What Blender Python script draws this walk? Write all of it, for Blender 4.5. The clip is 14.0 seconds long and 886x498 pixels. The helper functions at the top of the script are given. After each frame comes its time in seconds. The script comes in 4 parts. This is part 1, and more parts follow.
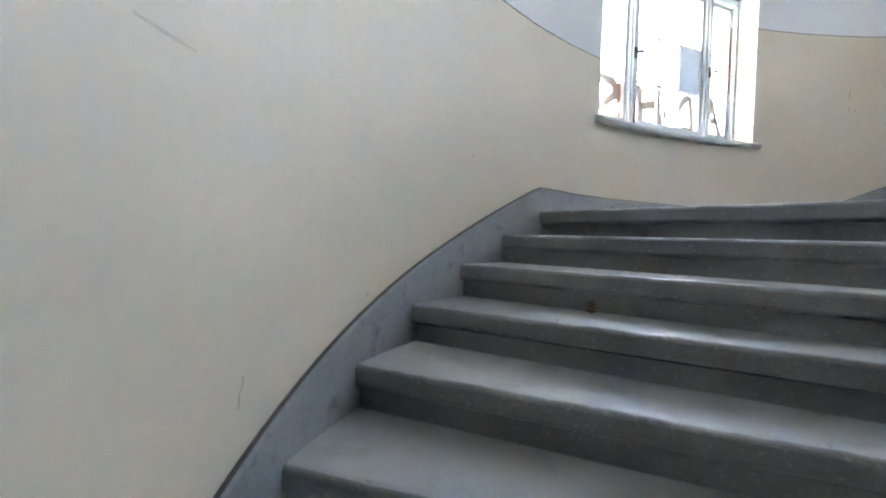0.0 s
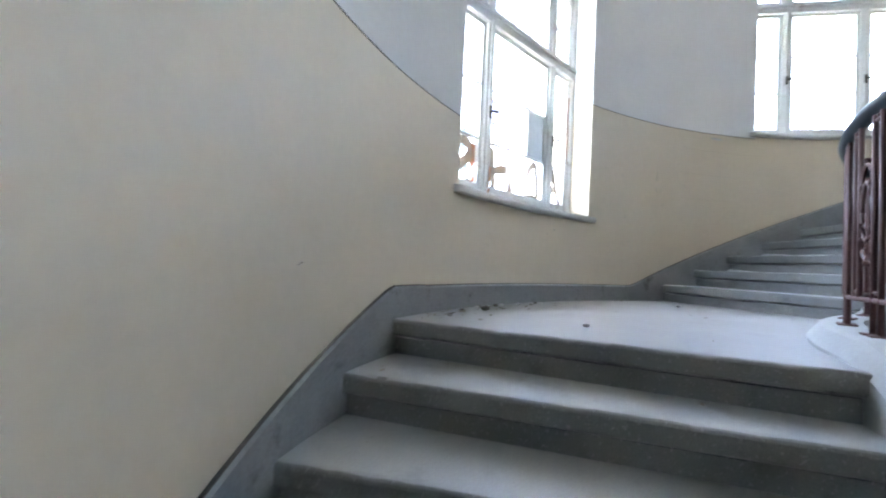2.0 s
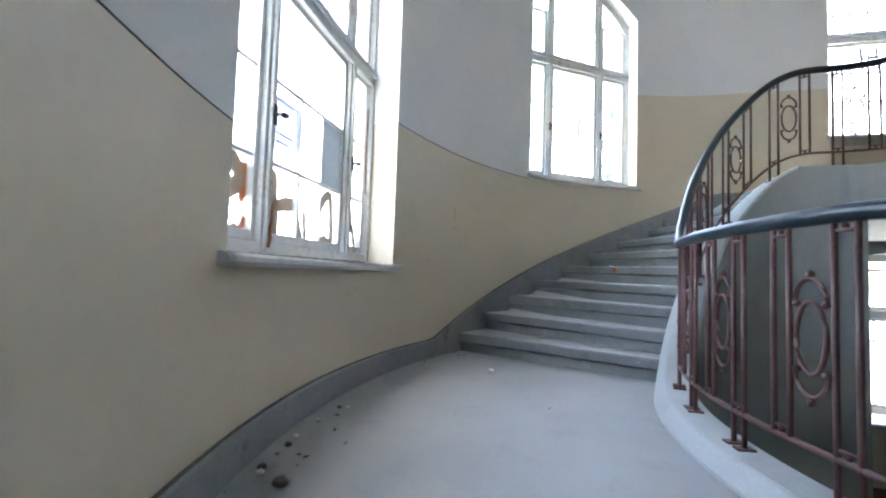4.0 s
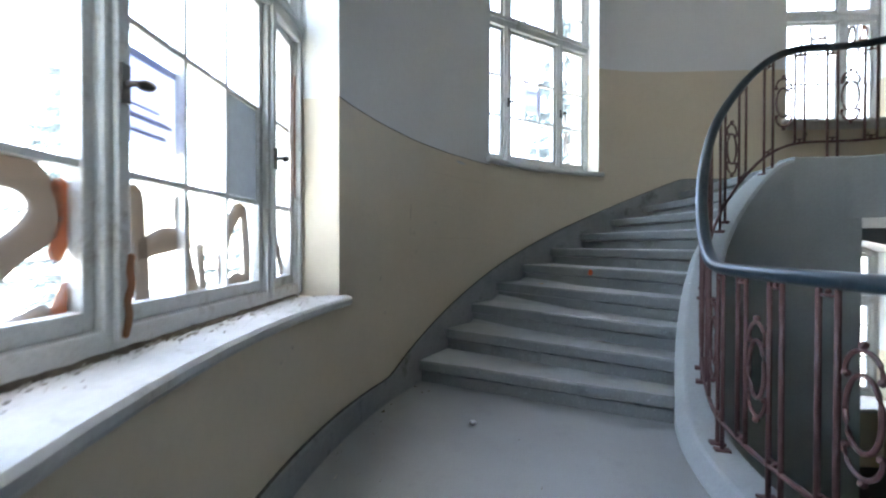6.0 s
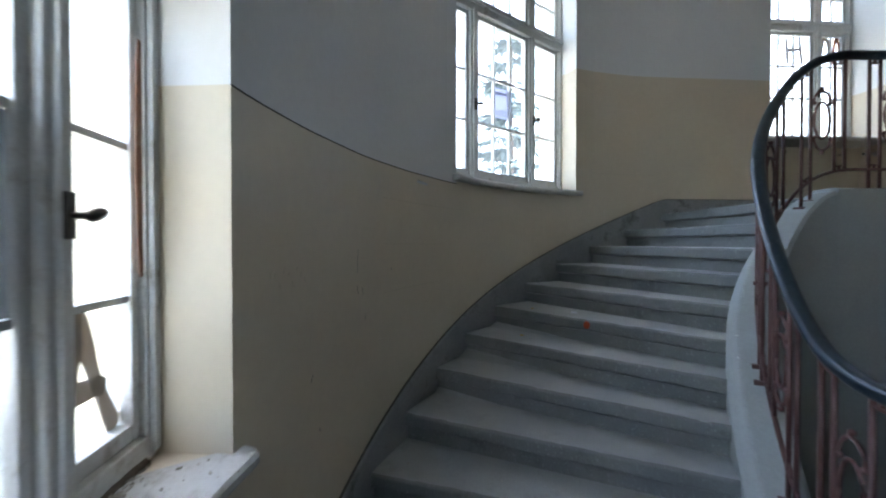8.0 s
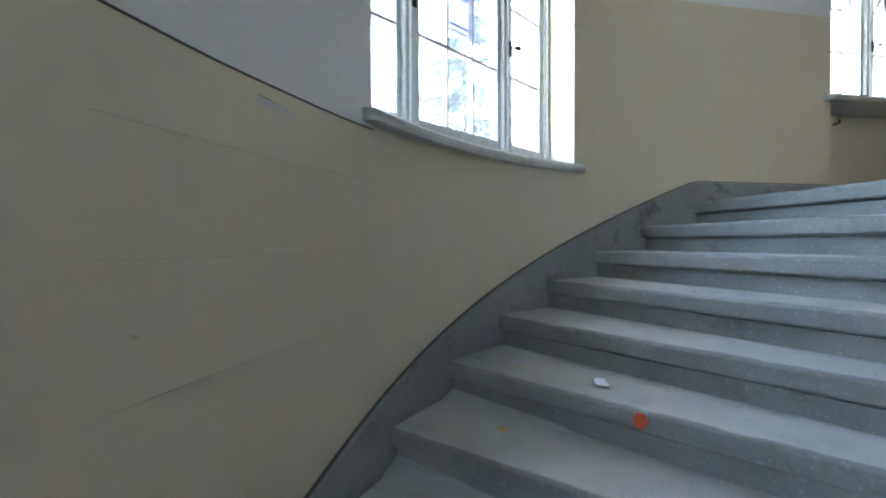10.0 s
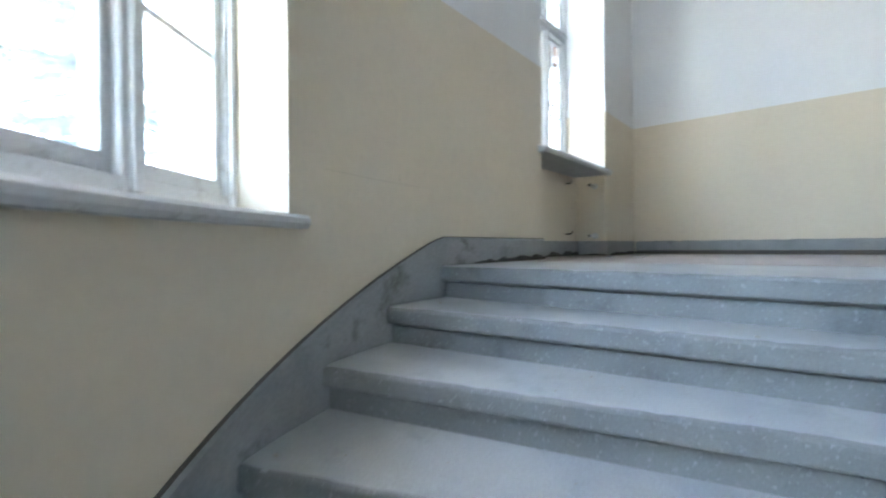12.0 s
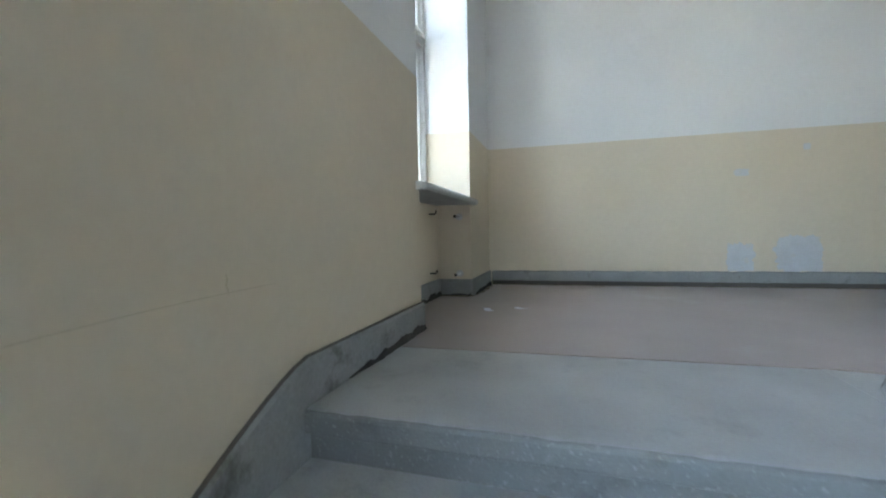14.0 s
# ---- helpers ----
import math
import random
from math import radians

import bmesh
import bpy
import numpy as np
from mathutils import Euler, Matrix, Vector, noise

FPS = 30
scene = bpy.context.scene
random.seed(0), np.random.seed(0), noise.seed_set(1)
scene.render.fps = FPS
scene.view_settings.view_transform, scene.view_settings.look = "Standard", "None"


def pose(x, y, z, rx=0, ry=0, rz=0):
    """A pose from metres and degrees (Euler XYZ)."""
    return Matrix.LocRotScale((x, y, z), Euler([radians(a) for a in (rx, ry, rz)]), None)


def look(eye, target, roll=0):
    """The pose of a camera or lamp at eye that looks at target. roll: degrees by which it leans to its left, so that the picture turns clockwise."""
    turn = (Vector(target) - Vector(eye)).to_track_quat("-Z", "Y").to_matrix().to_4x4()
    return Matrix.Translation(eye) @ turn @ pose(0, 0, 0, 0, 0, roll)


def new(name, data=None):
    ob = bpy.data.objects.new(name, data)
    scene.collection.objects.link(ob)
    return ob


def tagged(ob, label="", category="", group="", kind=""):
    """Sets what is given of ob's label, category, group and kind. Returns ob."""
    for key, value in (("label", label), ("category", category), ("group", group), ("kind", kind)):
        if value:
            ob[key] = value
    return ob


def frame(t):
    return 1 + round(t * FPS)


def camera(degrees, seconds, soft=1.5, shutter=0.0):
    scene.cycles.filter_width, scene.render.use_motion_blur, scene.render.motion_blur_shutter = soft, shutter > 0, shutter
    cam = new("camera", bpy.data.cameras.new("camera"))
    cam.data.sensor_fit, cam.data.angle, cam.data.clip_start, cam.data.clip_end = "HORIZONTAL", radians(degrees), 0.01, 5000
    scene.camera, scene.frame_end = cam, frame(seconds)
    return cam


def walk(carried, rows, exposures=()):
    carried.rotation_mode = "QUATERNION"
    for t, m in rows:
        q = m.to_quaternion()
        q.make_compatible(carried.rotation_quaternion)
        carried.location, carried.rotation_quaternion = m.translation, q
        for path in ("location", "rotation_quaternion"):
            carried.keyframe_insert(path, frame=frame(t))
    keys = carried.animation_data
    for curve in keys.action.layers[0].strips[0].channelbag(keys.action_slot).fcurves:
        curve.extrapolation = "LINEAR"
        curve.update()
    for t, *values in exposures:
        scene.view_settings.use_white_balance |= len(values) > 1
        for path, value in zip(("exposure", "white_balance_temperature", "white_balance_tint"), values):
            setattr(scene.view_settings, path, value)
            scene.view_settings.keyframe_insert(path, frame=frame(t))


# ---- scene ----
# ---- camera and walk ----
cam = camera(90.0, 14.0, soft=2.0, shutter=0.5)
PATH = [
    (0.0, -3.453, 1.230, -0.212, -20.66, -1.24, -1.85),
    (0.5, -3.433, 1.412, -0.092, -22.43, -1.26, -1.71),
    (1.0, -3.302, 1.626, -0.005, -29.34, 0.08, -2.02),
    (1.5, -3.228, 1.889, 0.121, -38.44, 2.81, -2.72),
    (2.0, -3.132, 2.089, 0.275, -44.13, 1.95, -2.74),
    (2.5, -2.962, 2.303, 0.362, -55.94, 2.13, -2.53),
    (3.0, -2.784, 2.559, 0.487, -65.15, 3.54, -2.72),
    (5.5, -1.801, 3.353, 0.973, -83.89, -0.62, -0.34),
    (6.0, -1.631, 3.412, 1.052, -86.24, -0.47, -0.12),
    (6.5, -1.461, 3.516, 1.233, -93.32, 0.53, -0.32),
    (7.0, -1.199, 3.543, 1.353, -94.96, 0.33, -0.19),
    (7.5, -0.965, 3.553, 1.369, -94.64, 0.44, 0.59),
    (8.0, -0.618, 3.621, 1.393, -94.67, -0.77, 0.02),
    (10.5, 1.475, 3.156, 1.439, -106.38, -0.73, 0.43),
    (11.0, 1.844, 3.023, 1.565, -116.86, -1.09, 0.66),
    (11.5, 2.155, 2.897, 1.653, -129.73, -0.57, 0.25),
    (12.0, 2.370, 2.765, 1.802, -140.91, -0.27, 0.48),
    (12.5, 2.616, 2.687, 1.937, -154.49, -1.16, 0.87),
    (13.0, 2.775, 2.552, 2.008, -162.68, -1.40, 0.67),
    (13.5, 2.902, 2.331, 2.129, -163.54, -0.44, 0.96),
    (14.0, 3.067, 2.133, 2.246, -164.13, -1.85, 1.07),
]
EXPOSURES = [(0.0, 6.78, 7100, 14), (1.5, 6.5, 7100, 14), (3.0, 6.15, 7100, 13), (5.5, 5.35, 7100, 11), (6.5, 5.0, 7050, 10), (8.0, 4.55, 7000, 10), (10.5, 5.62, 6750, 7), (11.0, 5.74, 6700, 8), (11.5, 5.84, 6700, 8), (12.0, 5.78, 6750, 9), (12.5, 5.48, 6850, 9), (13.0, 5.46, 6950, 9), (14.0, 5.3, 6950, 7)]
walk(cam, [(r[0], pose(r[1], r[2], r[3], 90 + r[5], r[6], r[4])) for r in PATH], EXPOSURES)

# ---- world and light ----
world = bpy.data.worlds.new("overcast_sky")
scene.world = world
world.use_nodes = True
wn = world.node_tree
sky = wn.nodes.new("ShaderNodeTexSky")
sky.sky_type = "NISHITA"
sky.sun_disc = False
sky.sun_elevation = radians(80)
sky.sun_rotation = radians(210)
sky.dust_density = 4.0
sky_bg = wn.nodes["Background"]
sky_bg.inputs["Strength"].default_value = 0.15
wn.links.new(sky.outputs["Color"], sky_bg.inputs["Color"])
sun = new("sun", bpy.data.lights.new("sun", "SUN"))
sun.data.energy = 0.5
sun.data.angle = radians(30)
sun.data.color = (1.0, 0.99, 0.97)
sun.matrix_world = look((-1.5, -2.6, 17), (0, 0, 0))


# ---- plan: the stair tower's curved wall, as arcs ----
R1 = 4.58            # main arc, about (0, CY)
CY = -0.40
TH2 = radians(53)    # angle where the main arc meets the tighter ones
XW = 3.90            # straight side walls at x = +-XW
R2 = R1 - (R1 - XW) / (1 - math.cos(TH2))
C2X, C2Y = (R1 - R2) * math.cos(TH2), CY + (R1 - R2) * math.sin(TH2)
L_MAIN = R1 * (math.pi / 2 - TH2)
L_TIGHT = R2 * TH2
H = 0.17             # riser
WIDTH = 1.76         # flight width
FLOOR_UP, FLOOR_LOW = 1.7, -1.7
HALL_BACK = -2.63
CHORD = 0.08         # edge of the upper hall towards the well
CEIL = 5.35


def wall_point(s, d=0.0):
    """Point of the curved wall at arc length s from the landing's middle (positive uphill), d metres inward; with its inward normal."""
    side = 1 if s >= 0 else -1
    a = abs(s)
    if a <= L_MAIN:
        th = math.pi / 2 - a / R1
        cx, cy, r = 0.0, CY, R1
    elif a <= L_MAIN + L_TIGHT:
        th = TH2 - (a - L_MAIN) / R2
        cx, cy, r = C2X, C2Y, R2
    else:
        y = C2Y - (a - L_MAIN - L_TIGHT)
        return side * (XW - d), y, (-side, 0.0)
    x, y = cx + (r - d) * math.cos(th), cy + (r - d) * math.sin(th)
    return side * x, y, (-side * math.cos(th), -math.sin(th))


S_B1, GO_B = 1.795, 0.4287       # along the wall: nose of the first step above the landing, going
S_A0, GO_A = -1.858, 0.4215      # nose of the landing, going of the lower flight
Q_B1, GQ_B = 1.05, 0.197         # the same along the inner edge
Q_A0, GQ_A = -1.247, 0.235
N_A = 10


def inner_s(q):
    """The wall's arc length that faces a place on the steps' inner edge, q metres along that edge from the landing's middle."""
    k = 1 if q >= 0 else -1
    q = abs(q)
    q1 = L_MAIN * (R1 - WIDTH) / R1
    q2 = q1 + L_TIGHT * (R2 - WIDTH) / R2
    if q <= q1:
        return k * q * R1 / (R1 - WIDTH)
    if q <= q2:
        return k * (L_MAIN + (q - q1) * R2 / (R2 - WIDTH))
    return k * (L_MAIN + L_TIGHT + q - q2)


def nose_ends(k):
    """The wall's arc lengths of the outer and inner end of nose k: 0 is the landing's, 1 the first above it, negative ones go down."""
    if k > 0:
        return S_B1 + (k - 1) * GO_B, inner_s(Q_B1 + (k - 1) * GQ_B)
    return S_A0 + k * GO_A, inner_s(Q_A0 + k * GQ_A)


def across(ends, d):
    """A point of the straight line between two ends, d metres from the wall."""
    a, b = wall_point(ends[0], 0.0), wall_point(ends[1], WIDTH)
    k = d / WIDTH
    return Vector((a[0] + (b[0] - a[0]) * k, a[1] + (b[1] - a[1]) * k, 0))


def tread_point(k, u, d, lift=0.001):
    """A place on tread k: u from its nose (0) to the next one (1), d metres from the wall."""
    a, b = across(nose_ends(k), d), across(nose_ends(k + 1), d)
    p = a.lerp(b, u)
    return p.x, p.y, k * H + lift


def pitch_line(s):
    """Height of the line over the noses, along the wall."""
    if s > S_B1 - GO_B:
        return min((s - S_B1 + GO_B) / GO_B * H, FLOOR_UP)
    if s < S_A0:
        return max((s - S_A0) / GO_A * H, FLOOR_LOW)
    return 0.0


def inner_pitch(s):
    """The same along the inner edge, for the stringer and rails."""
    k1 = L_MAIN * (R1 - WIDTH) / R1
    a = abs(s)
    q = a * (R1 - WIDTH) / R1 if a <= L_MAIN else k1 + (a - L_MAIN) * (R2 - WIDTH) / R2
    if s < 0:
        q = -q
    if q > Q_B1 - GQ_B:
        return min((q - Q_B1 + GQ_B) / GQ_B * H, FLOOR_UP)
    if q < Q_A0:
        return max((q - Q_A0) / GQ_A * H, FLOOR_LOW)
    return 0.0


def eased(f, s, w):
    """A line with its bends eased."""
    return sum(f(s + w * (i - 4) / 4) for i in range(9)) / 9


S_TOP = S_B1 + 9 * GO_B
S_TOP_IN = inner_s(Q_B1 + 9 * GQ_B)
S_BOT = inner_s(Q_A0 - N_A * GQ_A)


# ---- materials ----
def rgb(c):
    return (*c, 1.0)


def material(name, color, rough=0.7, metal=0.0, dark=0.75, scale=3.0, fine=60.0, bump=0.15, stain=None, stain_amount=0.5, stain_scale=1.2, spec=0.4, vary=0.0, fleck=None):
    """A procedural surface: colour varied at two scales, stains with a shape of their own, fine relief."""
    m = bpy.data.materials.new(name)
    m.use_nodes = True
    n, l = m.node_tree.nodes, m.node_tree.links
    b = n["Principled BSDF"]
    b.inputs["Roughness"].default_value = rough
    b.inputs["Metallic"].default_value = metal
    b.inputs["Specular IOR Level"].default_value = spec
    tc = n.new("ShaderNodeTexCoord")
    geo = n.new("ShaderNodeNewGeometry")
    big = n.new("ShaderNodeTexNoise")
    big.inputs["Scale"].default_value = scale
    big.inputs["Detail"].default_value = 6
    l.new(geo.outputs["Position"], big.inputs["Vector"])
    small = n.new("ShaderNodeTexNoise")
    small.inputs["Scale"].default_value = fine
    small.inputs["Detail"].default_value = 5
    l.new(geo.outputs["Position"], small.inputs["Vector"])
    mx = n.new("ShaderNodeMix")
    mx.data_type = "RGBA"
    mx.inputs[6].default_value = rgb([c * dark for c in color])
    mx.inputs[7].default_value = rgb(color)
    add = n.new("ShaderNodeMath")
    add.operation = "MULTIPLY_ADD"
    add.inputs[1].default_value = 0.55
    l.new(big.outputs["Fac"], add.inputs[0])
    sm = n.new("ShaderNodeMath")
    sm.operation = "MULTIPLY"
    sm.inputs[1].default_value = 0.45
    l.new(small.outputs["Fac"], sm.inputs[0])
    l.new(sm.outputs[0], add.inputs[2])
    rp = n.new("ShaderNodeMapRange")
    rp.inputs["From Min"].default_value = 0.3
    rp.inputs["From Max"].default_value = 0.65
    l.new(add.outputs[0], rp.inputs["Value"])
    l.new(rp.outputs[0], mx.inputs[0])
    out = mx.outputs[2]
    if stain:
        st = n.new("ShaderNodeTexNoise")
        st.inputs["Scale"].default_value = stain_scale
        st.inputs["Detail"].default_value = 9
        st.inputs["Roughness"].default_value = 0.7
        l.new(geo.outputs["Position"], st.inputs["Vector"])
        sr = n.new("ShaderNodeMapRange")
        sr.inputs["From Min"].default_value = 0.55
        sr.inputs["From Max"].default_value = 0.72
        sr.inputs["To Max"].default_value = stain_amount
        l.new(st.outputs["Fac"], sr.inputs["Value"])
        m2 = n.new("ShaderNodeMix")
        m2.data_type = "RGBA"
        l.new(sr.outputs[0], m2.inputs[0])
        l.new(out, m2.inputs[6])
        m2.inputs[7].default_value = rgb(stain)
        out = m2.outputs[2]
    if fleck:
        fk = n.new("ShaderNodeTexNoise")
        fk.inputs["Scale"].default_value = 75
        fk.inputs["Detail"].default_value = 3
        l.new(geo.outputs["Position"], fk.inputs["Vector"])
        fr = n.new("ShaderNodeMapRange")
        fr.inputs["From Min"].default_value = 0.60
        fr.inputs["From Max"].default_value = 0.70
        fr.inputs["To Max"].default_value = 0.35
        l.new(fk.outputs["Fac"], fr.inputs["Value"])
        m3_ = n.new("ShaderNodeMix")
        m3_.data_type = "RGBA"
        l.new(fr.outputs[0], m3_.inputs[0])
        l.new(out, m3_.inputs[6])
        m3_.inputs[7].default_value = rgb(fleck)
        out = m3_.outputs[2]
    if vary:
        oi = n.new("ShaderNodeObjectInfo")
        hv = n.new("ShaderNodeHueSaturation")
        vr = n.new("ShaderNodeMapRange")
        vr.inputs["To Min"].default_value = 1 - vary
        vr.inputs["To Max"].default_value = 1 + vary
        l.new(oi.outputs["Random"], vr.inputs["Value"])
        l.new(vr.outputs[0], hv.inputs["Value"])
        l.new(out, hv.inputs["Color"])
        out = hv.outputs[0]
    l.new(out, b.inputs["Base Color"])
    if bump:
        bp = n.new("ShaderNodeBump")
        bp.inputs["Strength"].default_value = bump
        bp.inputs["Distance"].default_value = 0.01
        l.new(add.outputs[0], bp.inputs["Height"])
        l.new(bp.outputs[0], b.inputs["Normal"])
    return m


M_YELLOW = material("ochre_oil_paint", (0.605, 0.531, 0.41), 0.55, dark=0.93, scale=1.6, fine=25, bump=0.05, stain=(0.45, 0.40, 0.29), stain_amount=0.18, stain_scale=1.7)
M_WHITE = material("bluish_limewash", (0.665, 0.672, 0.67), 0.85, dark=0.93, scale=1.4, fine=30, bump=0.06, stain=(0.50, 0.52, 0.55), stain_amount=0.2, stain_scale=1.1)
# white of the hall below, greyed: its dimness is part of the colour
M_LOWWHITE = material("shade_grey_lower_wall", (0.24, 0.25, 0.245), 0.8, dark=0.9, scale=1.4, fine=30, bump=0.06)
M_CEIL = material("ceiling_limewash", (0.72, 0.73, 0.74), 0.9, dark=0.94, scale=1.2, bump=0.04)
# treads paler, risers darker: the fall of light is put into both colours
M_TREAD = material("lit_dusty_tread", (0.39, 0.405, 0.398), 0.5, dark=0.70, scale=3.0, fine=120, bump=0.15, stain=(0.19, 0.205, 0.195), stain_amount=0.6, stain_scale=4.5, vary=0.05, spec=0.5)
M_STEP = material("shaded_worn_terrazzo", (0.195, 0.205, 0.20), 0.55, dark=0.72, scale=4.0, fine=140, bump=0.5, stain=(0.075, 0.076, 0.074), stain_amount=0.7, stain_scale=5, vary=0.06, spec=0.5, fleck=(0.42, 0.44, 0.43))
M_LANDING = material("dusty_terrazzo", (0.30, 0.31, 0.305), 0.5, dark=0.78, scale=2.0, fine=120, bump=0.12, stain=(0.19, 0.20, 0.20), stain_amount=0.6, stain_scale=3.2)
M_SKIRT = material("grey_skirting_paint", (0.28, 0.295, 0.295), 0.6, dark=0.66, scale=5, fine=70, bump=0.15, stain=(0.08, 0.076, 0.07), stain_amount=0.9, stain_scale=5)
M_CURB = material("pale_grey_stringer_paint", (0.37, 0.39, 0.383), 0.65, dark=0.82, scale=4, fine=60, bump=0.12, stain=(0.28, 0.29, 0.29), stain_amount=0.4, stain_scale=4)
M_LINO = material("brown_linoleum", (0.33, 0.29, 0.265), 0.55, dark=0.85, scale=2, fine=90, bump=0.05, stain=(0.38, 0.37, 0.36), stain_amount=0.4, stain_scale=1.5)
# linoleum of the hall below, darkened in colour to stand for shade there
M_LOWFLOOR = material("shade_dark_linoleum", (0.10, 0.085, 0.075), 0.5, dark=0.7, scale=2, fine=90, bump=0.05)
M_RAIL = material("blue_black_handrail_paint", (0.014, 0.026, 0.036), 0.36, dark=0.6, scale=9, fine=80, bump=0.06, stain=(0.25, 0.27, 0.28), stain_amount=0.16, stain_scale=22, spec=0.4)
M_IRON = material("oxide_red_iron_paint", (0.118, 0.054, 0.048), 0.5, dark=0.6, scale=10, fine=120, bump=0.15, stain=(0.22, 0.17, 0.16), stain_amount=0.35, stain_scale=18)
M_FRAME = material("peeling_white_window_paint", (0.62, 0.63, 0.62), 0.6, dark=0.8, scale=9, fine=90, bump=0.3, stain=(0.24, 0.20, 0.16), stain_amount=0.75, stain_scale=9)
M_SILL = material("dirty_white_sill", (0.55, 0.55, 0.54), 0.65, dark=0.8, scale=6, fine=70, bump=0.2, stain=(0.22, 0.19, 0.16), stain_amount=0.7, stain_scale=9)
M_LINE = material("dark_seam", (0.10, 0.09, 0.08), 0.9, bump=0)
M_IRONDARK = material("dark_brass_handle", (0.05, 0.045, 0.04), 0.4, metal=0.6, bump=0.05)


def glass_material():
    m = bpy.data.materials.new("dusty_window_glass")
    m.use_nodes = True
    n, l = m.node_tree.nodes, m.node_tree.links
    n.remove(n["Principled BSDF"])
    tr = n.new("ShaderNodeBsdfTransparent")
    tr.inputs[0].default_value = (0.94, 0.96, 0.96, 1)
    gl = n.new("ShaderNodeBsdfGlossy")
    gl.inputs["Roughness"].default_value = 0.03
    mix = n.new("ShaderNodeMixShader")
    mix.inputs[0].default_value = 0.04
    l.new(tr.outputs[0], mix.inputs[1])
    l.new(gl.outputs[0], mix.inputs[2])
    df = n.new("ShaderNodeBsdfTranslucent")
    df.inputs[0].default_value = (0.8, 0.82, 0.82, 1)
    tex = n.new("ShaderNodeTexNoise")
    tex.inputs["Scale"].default_value = 3
    tex.inputs["Detail"].default_value = 6
    mr = n.new("ShaderNodeMapRange")
    mr.inputs["From Min"].default_value = 0.4
    mr.inputs["From Max"].default_value = 0.75
    mr.inputs["To Min"].default_value = 0.02
    mr.inputs["To Max"].default_value = 0.05
    geo = n.new("ShaderNodeNewGeometry")
    l.new(geo.outputs["Position"], tex.inputs["Vector"])
    l.new(tex.outputs["Fac"], mr.inputs["Value"])
    mix2 = n.new("ShaderNodeMixShader")
    l.new(mr.outputs[0], mix2.inputs[0])
    l.new(mix.outputs[0], mix2.inputs[1])
    l.new(df.outputs[0], mix2.inputs[2])
    l.new(mix2.outputs[0], n["Material Output"].inputs[0])
    return m


M_GLASS = glass_material()


def backlit_material(name, color, through_color, share=0.7):
    """Thin paint or paper on glass: partly lit from behind."""
    m = material(name, color, 0.8, dark=0.75, scale=14, bump=0.05)
    n, l = m.node_tree.nodes, m.node_tree.links
    b = n["Principled BSDF"]
    tr = n.new("ShaderNodeBsdfTranslucent")
    tr.inputs[0].default_value = rgb(through_color)
    mix = n.new("ShaderNodeMixShader")
    mix.inputs[0].default_value = share
    l.new(b.outputs[0], mix.inputs[1])
    l.new(tr.outputs[0], mix.inputs[2])
    l.new(mix.outputs[0], n["Material Output"].inputs[0])
    return m


# ---- mesh helpers ----
def part(name, bm, mat, parent=None, label="", smooth=False):
    """Links a bmesh as one mesh object, under a thing or part where one is given."""
    me = bpy.data.meshes.new(name)
    bmesh.ops.recalc_face_normals(bm, faces=bm.faces)
    bm.to_mesh(me)
    bm.free()
    for m in (mat if isinstance(mat, (list, tuple)) else [mat]):
        me.materials.append(m)
    if smooth:
        me.polygons.foreach_set("use_smooth", [True] * len(me.polygons))
    ob = new(name, me)
    if parent:
        ob.parent = parent
    if label:
        ob["label"] = label
    return ob


def box(bm, x0, x1, y0, y1, z0, z1, m=None, bevel=0.0):
    """A box, bevelled where asked, in the frame m."""
    r = bmesh.ops.create_cube(bm, size=1.0)
    vs = r["verts"]
    t = Matrix.Translation(((x0 + x1) / 2, (y0 + y1) / 2, (z0 + z1) / 2)) @ Matrix.Diagonal((x1 - x0, y1 - y0, z1 - z0, 1))
    bmesh.ops.transform(bm, matrix=t, verts=vs)
    if bevel:
        es = list({e for v in vs for e in v.link_edges})
        got = bmesh.ops.bevel(bm, geom=es, offset=bevel, segments=2, affect="EDGES", profile=0.6)
        vs = list({v for f in got["faces"] for v in f.verts} | {v for v in vs if v.is_valid})
    if m is not None:
        bmesh.ops.transform(bm, matrix=m, verts=vs)


def sweep(bm, rings, close=False, caps=True):
    """Skins a row of rings of points; each ring is a closed outline."""
    vv = [[bm.verts.new(p) for p in r] for r in rings]
    k = len(vv[0])
    n = len(vv)
    for i in range(n if close else n - 1):
        a, b = vv[i], vv[(i + 1) % n]
        for j in range(k):
            bm.faces.new((a[j], a[(j + 1) % k], b[(j + 1) % k], b[j]))
    if caps and not close:
        bm.faces.new(vv[0][::-1])
        bm.faces.new(vv[-1])


def tube(bm, pts, r, sides=8, squash=1.0):
    """A round bar along points."""
    pts = [Vector(p) for p in pts]
    rings = []
    for i, p in enumerate(pts):
        t = (pts[min(i + 1, len(pts) - 1)] - pts[max(i - 1, 0)]).normalized()
        ref = Vector((0, 0, 1)) if abs(t.z) < 0.95 else Vector((1, 0, 0))
        a = t.cross(ref).normalized()
        b = a.cross(t)
        rings.append([p + a * r * math.cos(2 * math.pi * j / sides) + b * r * squash * math.sin(2 * math.pi * j / sides) for j in range(sides)])
    sweep(bm, rings)


def thing(name, at=(0, 0, 0)):
    ob = new(name)
    ob.empty_display_size = 0.1
    ob.location = at
    return ob


def frange(a, b, step):
    n = max(1, int(math.ceil((b - a) / step)))
    return [a + (b - a) * i / n for i in range(n + 1)]


# ---- large structure ----
OPENINGS = []   # s0, s1, bottom, sill, spring, crown of each window opening


